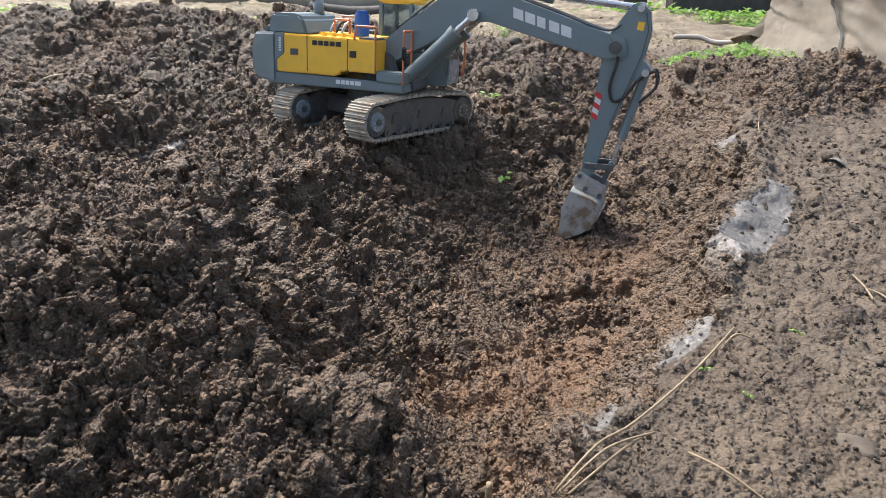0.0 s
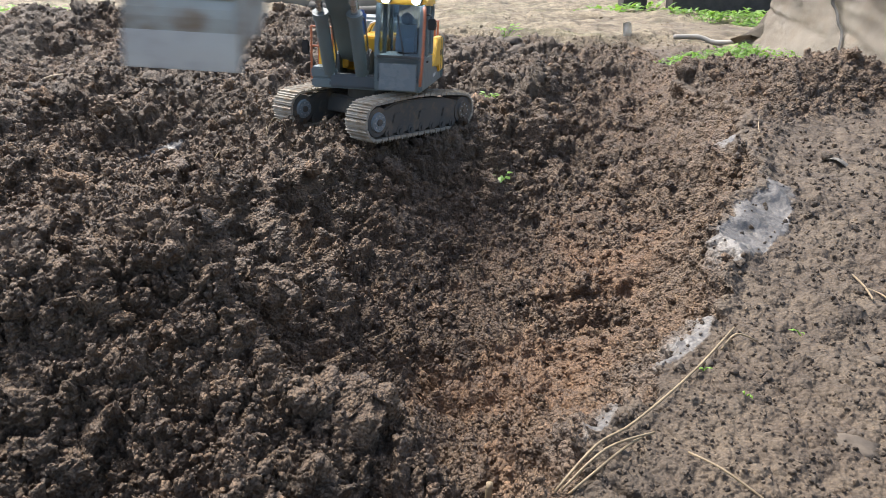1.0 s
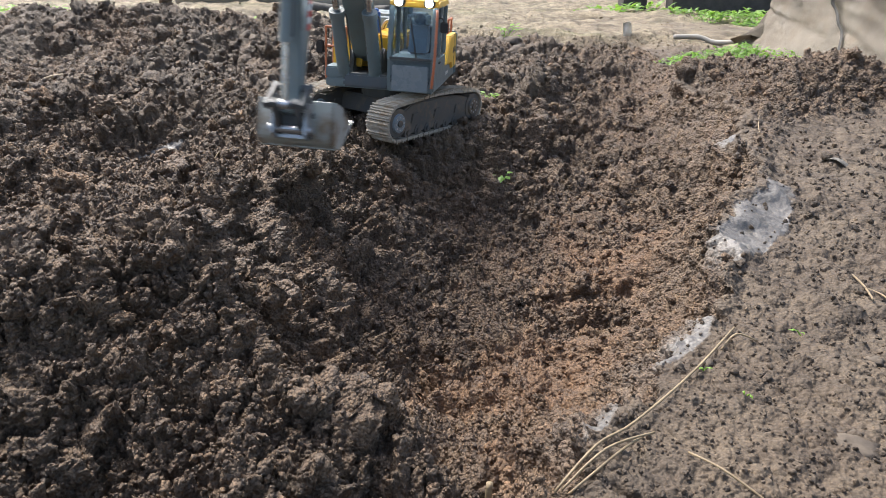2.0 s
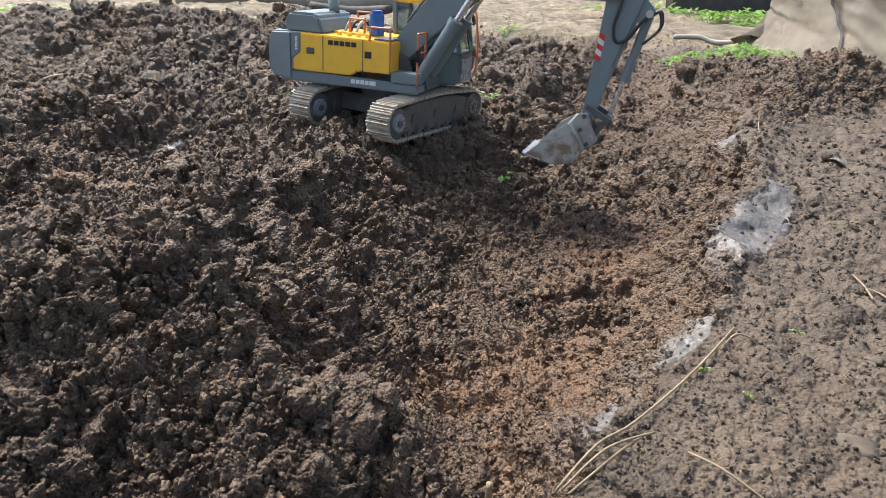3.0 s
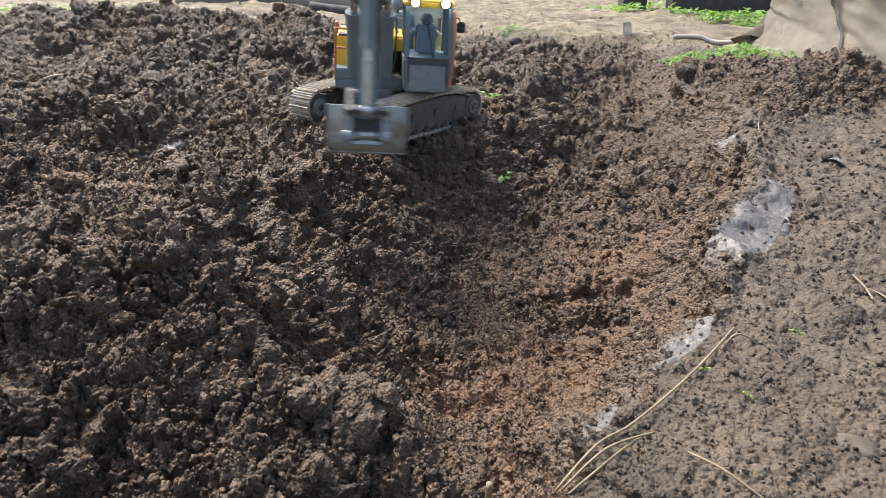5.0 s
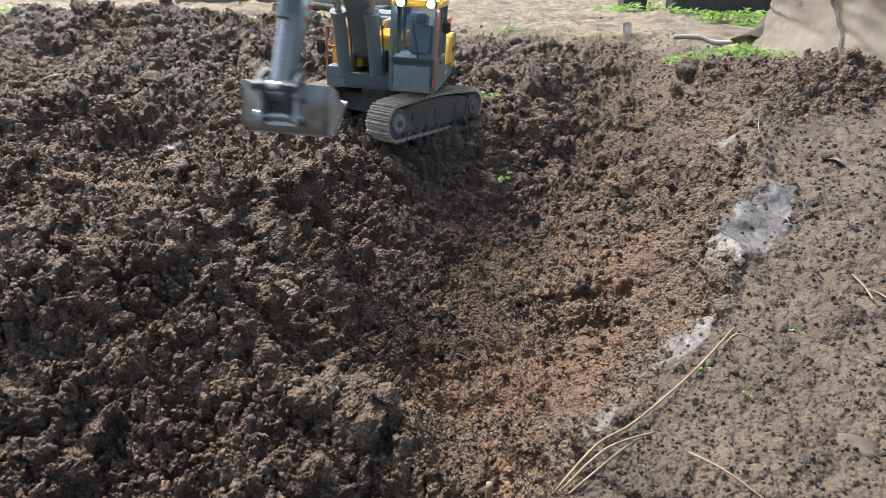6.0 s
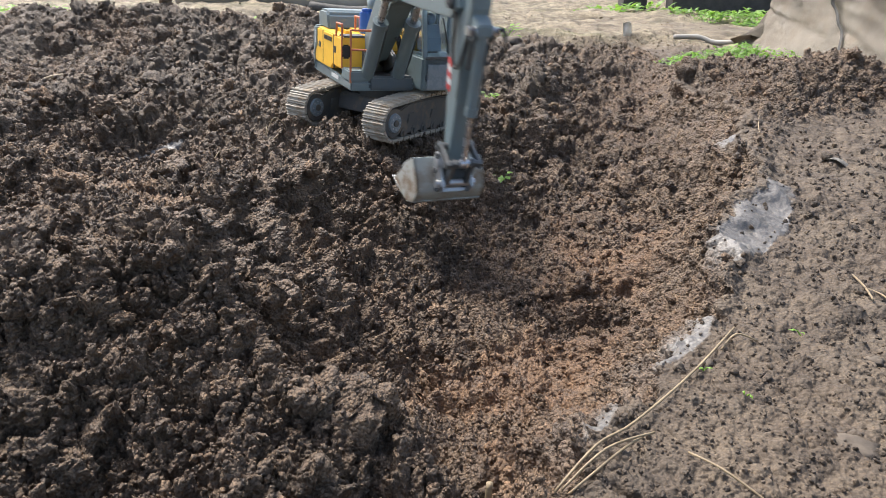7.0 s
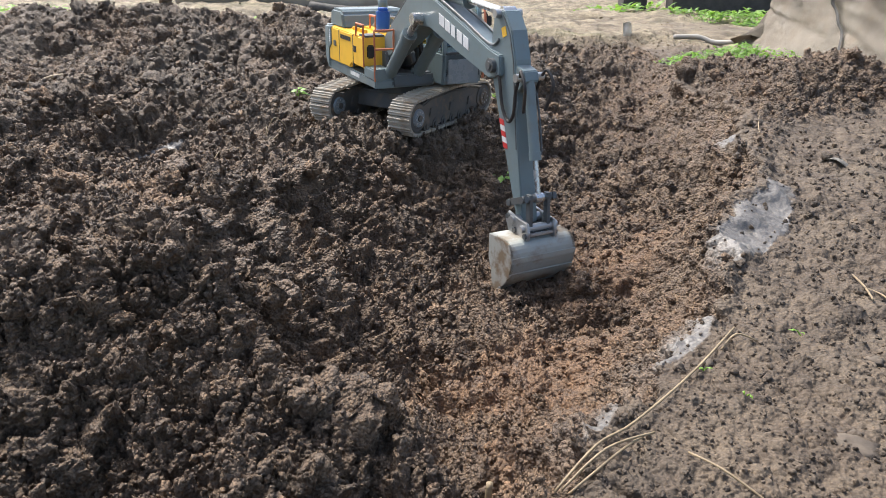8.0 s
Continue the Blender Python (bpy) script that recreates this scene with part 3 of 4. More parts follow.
    rod(bm, (-0.070, 0.055, 0.148), (-0.070, 0.055, 0.156), 0.012, sides=20)
    part("air_cleaner", soften(bm, 0.001), BLACK, upper)
    # front right deck: tank, steps, rails
    part("tool_box", box(0.036, 0.080, -0.088, -0.058, 0.082, 0.098, 0.002), GREY, upper)
    part("hand_rail", bent_rail([(0.034, -0.087, 0.096), (0.034, -0.087, 0.160), (0.004, -0.087, 0.160), (0.000, -0.087, 0.140)]), RAIL, upper, "orange-red bent hand rail")
    part("hand_rail", bent_rail([(0.078, -0.086, 0.080), (0.078, -0.086, 0.156), (0.078, -0.054, 0.156), (0.078, -0.054, 0.084)]), RAIL, upper, "orange-red bent hand rail")
    part("hand_rail", bent_rail([(-0.055, -0.040, 0.145), (-0.055, -0.040, 0.166), (-0.030, -0.040, 0.166), (-0.030, -0.040, 0.145)], 0.0018), RAIL, upper)
    part("hand_rail", bent_rail([(-0.100, 0.082, 0.145), (-0.100, 0.082, 0.168), (-0.060, 0.082, 0.168), (-0.060, 0.082, 0.145)], 0.0018), RAIL, upper)
    part("rail_crossbar", bent_rail([(0.078, -0.086, 0.128), (0.078, -0.054, 0.128)]), RAIL, upper)
    mirror = part("mirror", slab([(0.080, 0.116), (0.084, 0.116), (0.084, 0.136), (0.080, 0.136)], -0.100, -0.088, 0.002), BLACK, upper)
    part("boom_bracket", slab([(0.0, 0.082), (0.062, 0.082), (0.050, 0.118), (0.030, 0.126), (0.014, 0.118)], -0.056, -0.049, 0.002), DARK, upper)
    part("boom_bracket", slab([(0.0, 0.082), (0.062, 0.082), (0.050, 0.118), (0.030, 0.126), (0.014, 0.118)], -0.011, -0.004, 0.002), DARK, upper)
    part("nose_deck", slab([(0.0, 0.068), (0.085, 0.070), (0.080, 0.090), (0.0, 0.086)], -0.058, 0.014, 0.003), DARK, upper)
    # left flank: grey skirt, yellow hood with slanting front edge
    part("left_skirt", slab([(-0.150, 0.070), (0.004, 0.070), (0.004, 0.118), (-0.040, 0.100), (-0.150, 0.088)], 0.016, 0.086, 0.002), GREY, upper)
    part("left_hood", slab([(-0.131, 0.086), (-0.086, 0.086), (-0.072, 0.097), (-0.006, 0.101), (-0.046, 0.143), (-0.131, 0.143)], 0.038, 0.0895, 0.002), YELLOW, upper, "yellow side hood with slanting front edge")
    part("corner_panel", slab([(-0.1305, 0.108), (-0.120, 0.108), (-0.120, 0.143), (-0.1305, 0.143)], 0.080, 0.0905, 0.001), GREY, upper)
    part("door_seam", box(-0.1006, -0.0994, 0.088, 0.0900, 0.090, 0.142, 0), DARK, upper)
    for x in (-0.110, -0.088):
        part("door_latch", box(x - 0.002, x + 0.002, 0.088, 0.0903, 0.112, 0.122, 0.0006), DARK, upper)
    bars(upper, WHITE, -0.052, 0.083, (0.005, 0.005, 0.004, 0.005, 0.005), 0.005, 0.0862, 0.0012)


def build_cab():
    y0, y1 = 0.016, 0.087
    # side outline of the cab: front slopes back a little, window line at 0.1287
    lower = part("cab_door_panel", slab([(0.000, 0.070), (0.108, 0.072), (0.111, 0.122), (-0.006, 0.122), (-0.006, 0.100)], y0, y1, 0.003), GREY, upper, "slate-grey cab lower body")
    roof = part("cab_roof", slab([(-0.008, 0.1926), (0.100, 0.1926), (0.096, 0.2018), (0.080, 0.2052), (0.006, 0.2052), (-0.006, 0.2010)], y0 - 0.001, y1 + 0.001, 0.003), YELLOW, upper, "yellow cab roof")
    for y in (y0 + 0.0035, y1 - 0.0035):
        for a, b in (((0.109, 0.120), (0.098, 0.1942)), ((0.052, 0.120), (0.048, 0.1942)), ((-0.003, 0.120), (-0.003, 0.1942))):
            part("cab_pillar", slab([(a[0] - 0.0035, a[1]), (a[0] + 0.0035, a[1]), (b[0] + 0.0035, b[1]), (b[0] - 0.0035, b[1])], y - 0.0035, y + 0.0035, 0.0012), GREY, upper)
        part("side_window", slab([(0.0, 0.121), (0.108, 0.121), (0.098, 0.1934), (0.0, 0.1934)], y - 0.0005, y + 0.0005, 0), GLASS, upper, "clear cab side window").visible_shadow = False
    bm = slab([(0.1095, 0.086), (0.1115, 0.086), (0.1115, 0.122), (0.0995, 0.1934), (0.0975, 0.1934), (0.1095, 0.122)], y0 + 0.006, y1 - 0.006, 0)
    part("windscreen", bm, GLASS, upper, "clear windscreen").visible_shadow = False
    part("windscreen_bar", box(0.1100, 0.1135, y0 + 0.004, y1 - 0.004, 0.120, 0.1235, 0.0006), DARK, upper)
    part("front_panel", slab([(0.104, 0.074), (0.1125, 0.074), (0.1135, 0.112), (0.106, 0.112)], y0 + 0.008, y1 - 0.008, 0.0012), SCREEN, upper, "pale lower windscreen panel")
    bm = slab([(-0.005, 0.122), (-0.003, 0.122), (-0.003, 0.1934), (-0.005, 0.1934)], y0 + 0.006, y1 - 0.006, 0)
    part("rear_window", bm, GLASS, upper).visible_shadow = False
    part("wiper", pipe([(0.1135, 0.060, 0.1237), (0.108, 0.052, 0.1581), (0.104, 0.048, 0.1791)], 0.0011), BLACK, upper)
    part("hand_rail", pipe([(0.116, 0.085, 0.082), (0.119, 0.088, 0.120), (0.112, 0.088, 0.1791), (0.104, 0.086, 0.1909)], 0.0020), RAIL, upper, "orange-red cab hand rail")
    part("cab_seat", slab([(0.015, 0.110), (0.055, 0.110), (0.055, 0.1237), (0.032, 0.1254), (0.024, 0.1640), (0.014, 0.1640)], 0.036, 0.068, 0.004), BLACK, upper)
    bm = bmesh.new()
    slab([(0.030, 0.1254), (0.060, 0.1254), (0.056, 0.1455), (0.046, 0.1640), (0.034, 0.1640), (0.028, 0.1455)], 0.038, 0.066, 0, bm)
    bmesh.ops.create_icosphere(bm, subdivisions=2, radius=0.0095, matrix=Matrix.Translation((0.042, 0.052, 0.1724)))
    part("operator_figure", bm, FIGURE, upper, "plain blue moulded figure in the cab")
    part("door_handle", box(0.058, 0.070, y1, y1 + 0.002, 0.112, 0.115, 0.0006), BLACK, upper)
    bm = bmesh.new()
    for y in (0.030, 0.074):
        lamp = part("work_light_housing", box(0.092, 0.104, y - 0.008, y + 0.008, 0.1942, 0.2043, 0.002), BLACK, upper)
        bm = bmesh.new()
        rod(bm, (0.1035, y, 0.1993), (0.1052, y, 0.1993), 0.0052, sides=20)
        part("work_light", bm, GLOW, upper, "lit cool-white work light")
    part("mirror", slab([(0.104, 0.1606), (0.108, 0.1606), (0.107, 0.1758), (0.103, 0.1758)], 0.092, 0.104, 0.0015), BLACK, upper)
    part("mirror_arm", pipe([(0.100, 0.086, 0.1791), (0.104, 0.094, 0.1808), (0.105, 0.097, 0.1741)], 0.0011), BLACK, upper)
    for k in range(3):
        part("boom_hose", pipe([(0.030, -0.006 - 0.004 * k, 0.090), (0.075 + 0.006 * k, -0.006 - 0.004 * k, 0.112), (0.085 + 0.004 * k, -0.012 - 0.004 * k, 0.1455), (0.060, -0.018 - 0.003 * k, 0.1640)], 0.0020), BLACK, upper, "black looped hose")


build_upper()
build_cab()

# ---- excavator model: boom, arm, bucket ----
FOOT = Vector((0.0291, -0.0343, 0.1176))
BOOM_L, ARM_L, TIP_L, BUCKET_W = 0.3458, 0.1880, 0.0925, 0.092

boom = part("boom", slab([(-0.013, 0.010), (0.035, 0.042), (0.100, 0.079), (0.135, 0.088), (0.170, 0.085), (0.255, 0.052), (0.335, 0.019), (0.360, 0.012), (0.362, -0.011),
                          (0.335, -0.016), (0.245, 0.014), (0.170, 0.041), (0.140, 0.042), (0.065, 0.010), (0.012, -0.012), (-0.010, -0.012)], -0.017, 0.017, 0.0015), GREY, excavator, "slate-grey curved boom")
for k, w in enumerate((0.0140, 0.0140, 0.0115, 0.0140, 0.0140)):
    x = 0.205 + k * 0.0168
    for y in (-0.0177, 0.0170):
        z = 0.0455 - (x - 0.205) * 0.385
        part("marking", slab([(x, z), (x + w, z - w * 0.385), (x + w, z - w * 0.385 + 0.0140), (x, z + 0.0140)], y, y + 0.0007, 0), WHITE, boom)
for y in (-0.0182, 0.0182):
    bm = bmesh.new()
    rod(bm, (BOOM_L, y * 0.5, 0), (BOOM_L, y * 1.25, 0), 0.0085, sides=20)
    rod(bm, (BOOM_L, y * 1.25, 0), (BOOM_L, y * 1.36, 0), 0.0048, sides=12)
    part("pin", bm, DARK, boom)
    bm = bmesh.new()
    rod(bm, (0.150, y * 0.5, 0.052), (0.150, y * 1.5, 0.052), 0.0075, sides=16)
    part("pin", bm, PIN, boom)
part("cylinder_bracket", slab([(0.090, 0.074), (0.128, 0.086), (0.116, 0.106), (0.106, 0.104)], -0.009, 0.009, 0.0015), GREY, boom)
for k in range(2):
    y = 0.012 - 0.024 * k
    part("hydraulic_pipe", pipe([(0.030, y, 0.042), (0.100, y, 0.083), (0.140, y, 0.091), (0.175, y, 0.086), (0.260, y, 0.053), (0.330, y, 0.024), (0.352, y, 0.030)], 0.0018), DARK, boom)

arm = part("arm", slab([(-0.062, 0.018), (-0.054, 0.034), (-0.030, 0.042), (0.004, 0.041), (0.030, 0.035), (0.110, 0.018), (0.176, 0.008), (0.194, 0.006),
                        (0.197, -0.004), (0.190, -0.008), (0.150, -0.010), (0.010, -0.0155), (-0.012, -0.0135), (-0.040, 0.000), (-0.058, 0.010)], -0.0110, 0.0110, 0.0013), GREY, excavator, "slate-grey dipper arm")
part("arm_edge_plate", slab([(-0.050, 0.029), (-0.028, 0.0370), (0.004, 0.0360), (0.030, 0.0305), (0.105, 0.0145), (0.105, 0.0160), (0.030, 0.032), (0.004, 0.0375), (-0.028, 0.0385), (-0.051, 0.0305)], -0.0117, 0.0117, 0), DARK, arm)
for y in (-0.0117, 0.0110):
    for k in range(5):
        x = 0.062 + k * 0.0072
        part("stripe", slab([(x, -0.0125), (x + 0.0072, -0.0125), (x + 0.0112, -0.0035), (x + 0.0040, -0.0035)], y, y + 0.0007, 0), (RED if k % 2 == 0 else WHITE), arm, "red and white warning stripe")
    part("yellow_sticker", slab([(-0.038, 0.022), (-0.027, 0.022), (-0.027, 0.031), (-0.038, 0.031)], y, y + 0.0007, 0), YELLOW, arm)
bm = bmesh.new()
rod(bm, (0.026, -0.019, 0.047), (0.026, 0.019, 0.047), 0.005)
part("pin", bm, PIN, arm)
part("cylinder_bracket", slab([(0.008, 0.037), (0.042, 0.030), (0.032, 0.053), (0.020, 0.053)], -0.010, 0.010, 0.0012), GREY, arm)
bm = bmesh.new()
rod(bm, (-0.055, -0.018, 0.022), (-0.055, 0.018, 0.022), 0.005)
part("pin", bm, PIN, arm)
bm = bmesh.new()
rod(bm, (ARM_L, -0.024, 0), (ARM_L, 0.024, 0), 0.0055)
part("pin", bm, PIN, arm)
for y in (-0.015, 0.015):
    part("hydraulic_hose", pipe([(-0.012, y, -0.010), (0.012, y, 0.006), (0.050, y, 0.004), (0.070, y, 0.012), (0.064, y, 0.026), (0.040, y, 0.038), (0.026, y, 0.050)], 0.0021), BLACK, arm, "black looped hydraulic hose")
    part("hydraulic_hose", pipe([(0.026, y, 0.052), (0.022, y * 1.2, 0.060), (0.042, y * 1.3, 0.065), (0.066, y, 0.048)], 0.0019), BLACK, arm, "black looped hydraulic hose")


def build_bucket():
    shell = [(0.017, -0.012), (0.0155, 0.006), (0.0155, 0.024), (0.020, 0.034), (0.033, 0.0395), (0.050, 0.0380), (0.066, 0.0300), (0.080, 0.0160), (TIP_L, 0.0)]
    smooth = []
    for i in range(1, len(shell) - 2):
        p0, p1, p2, p3 = shell[i - 1], shell[i], shell[i + 1], shell[i + 2]
        for q in (0, 0.34, 0.67):
            smooth.append(tuple(0.5 * (2 * p1[c] + (p2[c] - p0[c]) * q + (2 * p0[c] - 5 * p1[c] + 4 * p2[c] - p3[c]) * q * q + (3 * p1[c] - p0[c] - 3 * p2[c] + p3[c]) * q ** 3) for c in (0, 1)))
    shell = [shell[0]] + smooth + [shell[-2], shell[-1]]
    bm = bmesh.new()
    t = 0.0030
    inner = []
    for i, (x, z) in enumerate(shell):
        a, b = shell[max(i - 1, 0)], shell[min(i + 1, len(shell) - 1)]
        dx, dz = b[0] - a[0], b[1] - a[1]
        n = math.hypot(dx, dz)
        inner.append((x + dz / n * t, z - dx / n * t))
    slab(shell + inner[::-1], -BUCKET_W / 2, BUCKET_W / 2, 0, bm)
    body = part("bucket", soften(bm, 0.0006, 1), STEEL, excavator, "worn steel digging bucket with smears of mud")
    mouth = shell + [(0.062, -0.006), (0.048, -0.012)]
    for y in (-BUCKET_W / 2, BUCKET_W / 2 - 0.0032):
        part("side_plate", slab(mouth, y - 0.0004, y + 0.0036, 0.0005), MUDSTEEL, body, "steel side plate smeared with brown mud")
    for z0, z1 in ((0.5, 0.56), (0.68, 0.74)):
        def on(q):
            k = q * (len(shell) - 1)
            i = int(k)
            f = k - i
            return (shell[i][0] * (1 - f) + shell[i + 1][0] * f, shell[i][1] * (1 - f) + shell[i + 1][1] * f)
        (xa, za), (xb, zb) = on(z0), on(z1)
        dx, dz = xb - xa, zb - za
        n = math.hypot(dx, dz)
        ox, oz = -dz / n * 0.0016, dx / n * 0.0016
        part("wear_strip", slab([(xa, za), (xb, zb), (xb + ox, zb + oz), (xa + ox, za + oz)], -BUCKET_W / 2, BUCKET_W / 2, 0.0003), STEEL, body)
    part("cutting_edge", slab([(TIP_L - 0.014, 0.0185), (TIP_L + 0.006, -0.002), (TIP_L + 0.0045, -0.004), (TIP_L - 0.016, 0.0165)], -BUCKET_W / 2 - 0.001, BUCKET_W / 2 + 0.001, 0.0004), PIN, body)
    for y in (-0.021, 0.0175):
        part("hitch_ear", slab([(-0.009, -0.012), (0.004, -0.016), (0.016, -0.010), (0.017, 0.034), (0.007, 0.035), (-0.005, 0.031), (-0.006, 0.010)], y, y + 0.0035, 0.001), PIN, body, "bright steel quick-hitch plate")
    bm = bmesh.new()
    rod(bm, (0.004, -0.026, 0.024), (0.004, 0.026, 0.024), 0.0048)
    part("pin", bm, PIN, body)
    part("hitch_block", box(0.006, 0.0165, -0.0172, 0.0172, -0.004, 0.026, 0.0015), DARK, body)
    part("hitch_bar", box(0.0085, 0.0120, -0.0172, 0.0172, 0.029, 0.0335, 0.001), PIN, body, "bright steel bar")
    for x, z in ((-0.003, -0.009), (0.011, 0.006), (0.012, 0.029)):
        for y in (-0.0235, 0.021):
            part("bolt", rod(bmesh.new(), (x, y, z), (x, y + 0.0025, z), 0.0034, sides=12), DARK, body)
    return body


bucket = build_bucket()


def ram(name, length, radius, count_label):
    """A hydraulic cylinder as barrel and rod, each along +X from its own pin."""
    bm = bmesh.new()
    rod(bm, (0.004, 0, 0), (length, 0, 0), radius, sides=20)
    rod(bm, (length - 0.010, 0, 0), (length, 0, 0), radius * 1.16, sides=20)
    rod(bm, (0, -radius * 0.9, 0), (0, radius * 0.9, 0), radius * 0.85)
    barrel = part(name + "_barrel", bm, GREY, excavator, count_label)
    part("feed_pipe", pipe([(0.012, radius, 0), (0.030, radius * 1.35, 0.002), (length - 0.014, radius * 1.35, 0.002), (length - 0.006, radius, 0)], 0.0013), DARK, barrel)
    bm = bmesh.new()
    rod(bm, (0.004, 0, 0), (length, 0, 0), radius * 0.52, sides=16)
    rod(bm, (0, -radius * 0.9, 0), (0, radius * 0.9, 0), radius * 0.85)
    shaft = part(name + "_rod", bm, CHROME, excavator, "polished chrome cylinder rod")
    return barrel, shaft


boom_rams = [ram("boom_cylinder", 0.105, 0.0098, "slate-grey boom cylinder barrel") for _ in range(2)]
arm_ram = ram("arm_cylinder", 0.150, 0.0095, "slate-grey arm cylinder barrel")
bucket_ram = ram("bucket_cylinder", 0.096, 0.0064, "slate-grey bucket cylinder barrel")


def bar_link(name, length, y):
    bm = bmesh.new()
    for s in (-y, y):
        slab([(-0.005, -0.004), (length + 0.005, -0.004), (length + 0.005, 0.004), (-0.005, 0.004)], s - 0.0022, s + 0.0022, 0, bm)
    for x in (0, length):
        rod(bm, (x, -y - 0.004, 0), (x, y + 0.004, 0), 0.0042)
    return part(name, bm, DARK, excavator)


ROCKER, LINK = 0.031, 0.036
rocker, link = bar_link("rocker_link", ROCKER, 0.0200), bar_link("push_link", LINK, 0.0125)

# ---- motion tables ----
# seconds, heading, boom, arm and bucket angles in degrees (from the level, in the boom's plane)
SWING = [
    (0.00, -18.6, 5.7, -96.0, -108.2),
    (0.20, -18.7, 6.9, -107.9, -150.0),
    (0.30, -22.0, 12.0, -110.0, -158.0),
    (0.40, -39.1, 20.8, -107.2, -158.8),
    (0.50, -68.0, 25.0, -95.0, -170.0),
    (0.60, -97.7, 24.3, -76.5, -165.0),
    (0.70, -111.6, 19.2, -38.6, -140.0),
    (0.80, -124.0, 16.5, -22.6, -105.0),
    (0.90, -121.0, 22.0, -15.0, -70.0),
    (1.00, -96.5, 21.0, -10.0, -42.0),
    (1.10, -73.0, 20.0, -12.0, -42.0),
    (1.20, -53.8, 20.7, -16.3, -45.0),
    (1.30, -32.0, 17.0, -40.0, -68.0),
    (1.40, -19.9, 11.5, -66.8, -84.7),
    (1.50, -18.5, 10.9, -84.7, -108.8),
    (1.70, -17.4, 13.3, -108.3, -150.0),
    (1.85, -60.0, 22.0, -98.0, -165.0),
    (2.00, -98.0, 27.0, -75.0, -160.0),
    (2.10, -114.0, 26.0, -45.0, -120.0),
    (2.20, -118.0, 27.0, -20.0, -80.0),
    (2.30, -100.0, 28.0, -12.0, -45.0),
    (2.40, -70.0, 24.0, -15.0, -40.0),
    (2.50, -40.0, 20.0, -35.0, -55.0),
    (2.60, -10.0, 14.0, -65.0, -80.0),
    (2.70, -3.0, 12.0, -90.0, -92.0),
    (2.80, -0.7, 11.3, -102.6, -101.2),
    (3.00, -19.2, 20.4, -96.9, -147.2),
    (3.10, -45.0, 26.0, -95.0, -160.0),
    (3.20, -70.2, 29.2, -80.2, -168.0),
    (3.30, -94.0, 30.0, -70.0, -165.0),
    (3.40, -111.3, 26.6, -55.7, -140.0),
    (3.50, -113.4, 25.0, -32.0, -98.0),
    (3.60, -107.0, 28.0, -18.0, -60.0),
    (3.70, -86.0, 28.0, -14.0, -42.0),
    (3.80, -60.9, 22.6, -26.8, -40.0),
    (3.90, -34.0, 20.0, -45.0, -60.0),
    (4.00, -13.7, 20.7, -60.1, -74.9),
    (4.10, 8.0, 22.0, -62.0, -55.0),
    (4.20, 20.0, 11.4, -65.3, -53.3),
    (4.50, -3.7, 27.4, -75.3, -60.8),
    (4.70, 0.0, 13.5, -108.3, -103.7),
    (4.80, 0.0, 20.0, -108.0, -150.0),
    (4.90, -40.0, 24.0, -95.0, -165.0),
    (5.00, -85.0, 27.0, -75.0, -160.0),
    (5.10, -112.0, 27.0, -45.0, -120.0),
    (5.20, -116.0, 28.0, -18.0, -70.0),
    (5.30, -85.0, 27.0, -12.0, -45.0),
    (5.40, -50.0, 18.0, -35.0, -50.0),
    (5.50, -34.0, 8.0, -65.0, -75.0),
    (5.60, -30.0, 9.0, -90.0, -105.0),
    (5.70, -30.0, 16.0, -92.0, -140.0),
    (5.80, -36.4, 20.4, -83.1, -150.0),
    (5.90, -70.0, 26.0, -75.0, -165.0),
    (6.00, -96.7, 26.7, -54.1, -165.0),
    (6.10, -113.4, 25.2, -36.7, -135.0),
    (6.20, -108.0, 28.0, -22.0, -80.0),
    (6.30, -92.0, 27.0, -18.0, -45.0),
    (6.40, -70.0, 13.2, -44.7, -58.3),
    (6.50, -55.1, 2.9, -60.7, -59.6),
    (6.60, -51.3, 3.7, -71.2, -69.7),
    (6.70, -46.0, 7.0, -88.0, -90.0),
    (6.80, -46.5, 6.3, -103.2, -121.9),
    (6.90, -52.0, 12.0, -103.0, -150.0),
    (7.00, -67.0, 16.5, -92.1, -155.0),
    (7.10, -94.0, 27.0, -72.0, -165.0),
    (7.20, -111.3, 28.8, -54.5, -140.0),
    (7.30, -114.0, 29.0, -38.0, -105.0),
    (7.40, -107.0, 29.0, -22.0, -60.0),
    (7.50, -88.5, 28.0, -20.0, -42.0),
    (7.60, -74.0, 30.0, -28.0, -38.0),
    (7.70, -51.8, 36.6, -48.9, -37.6),
    (7.80, -46.7, 10.2, -52.0, -67.7),
    (7.90, -56.0, 7.0, -60.0, -75.0),
    (8.00, -63.0, 4.9, -68.3, -88.5),
]
# seconds, undercarriage: x, y, heading, roll, pitch
DRIVE = [(0.0, -.1099, 1.1588, 52.5, 0.35, 4.1), (0.97, -.1099, 1.1588, 52.5, 0.35, 4.1), (1.1, -.1000, 1.172, 54.3, 1.5, 3.1), (1.2, -.0899, 1.185, 56.2, 2.55, 2.1),
         (6.25, -.0899, 1.185, 56.2, 2.55, 2.1), (6.45, -.0965, 1.183, 55.4, 2.4, 2.4), (6.9, -.0955, 1.184, 55.6, 2.4, 2.3), (7.2, -.0915, 1.185, 56.0, 2.4, 2.1),
         (7.5, -.0880, 1.190, 56.4, 2.3, 1.8), (7.6, -.0780, 1.212, 57.4, 1.9, 0.6), (7.7, -.0663, 1.2353, 58.4, 1.5, -0.44), (8.0, -.0663, 1.2353, 58.4, 1.5, -0.44)]


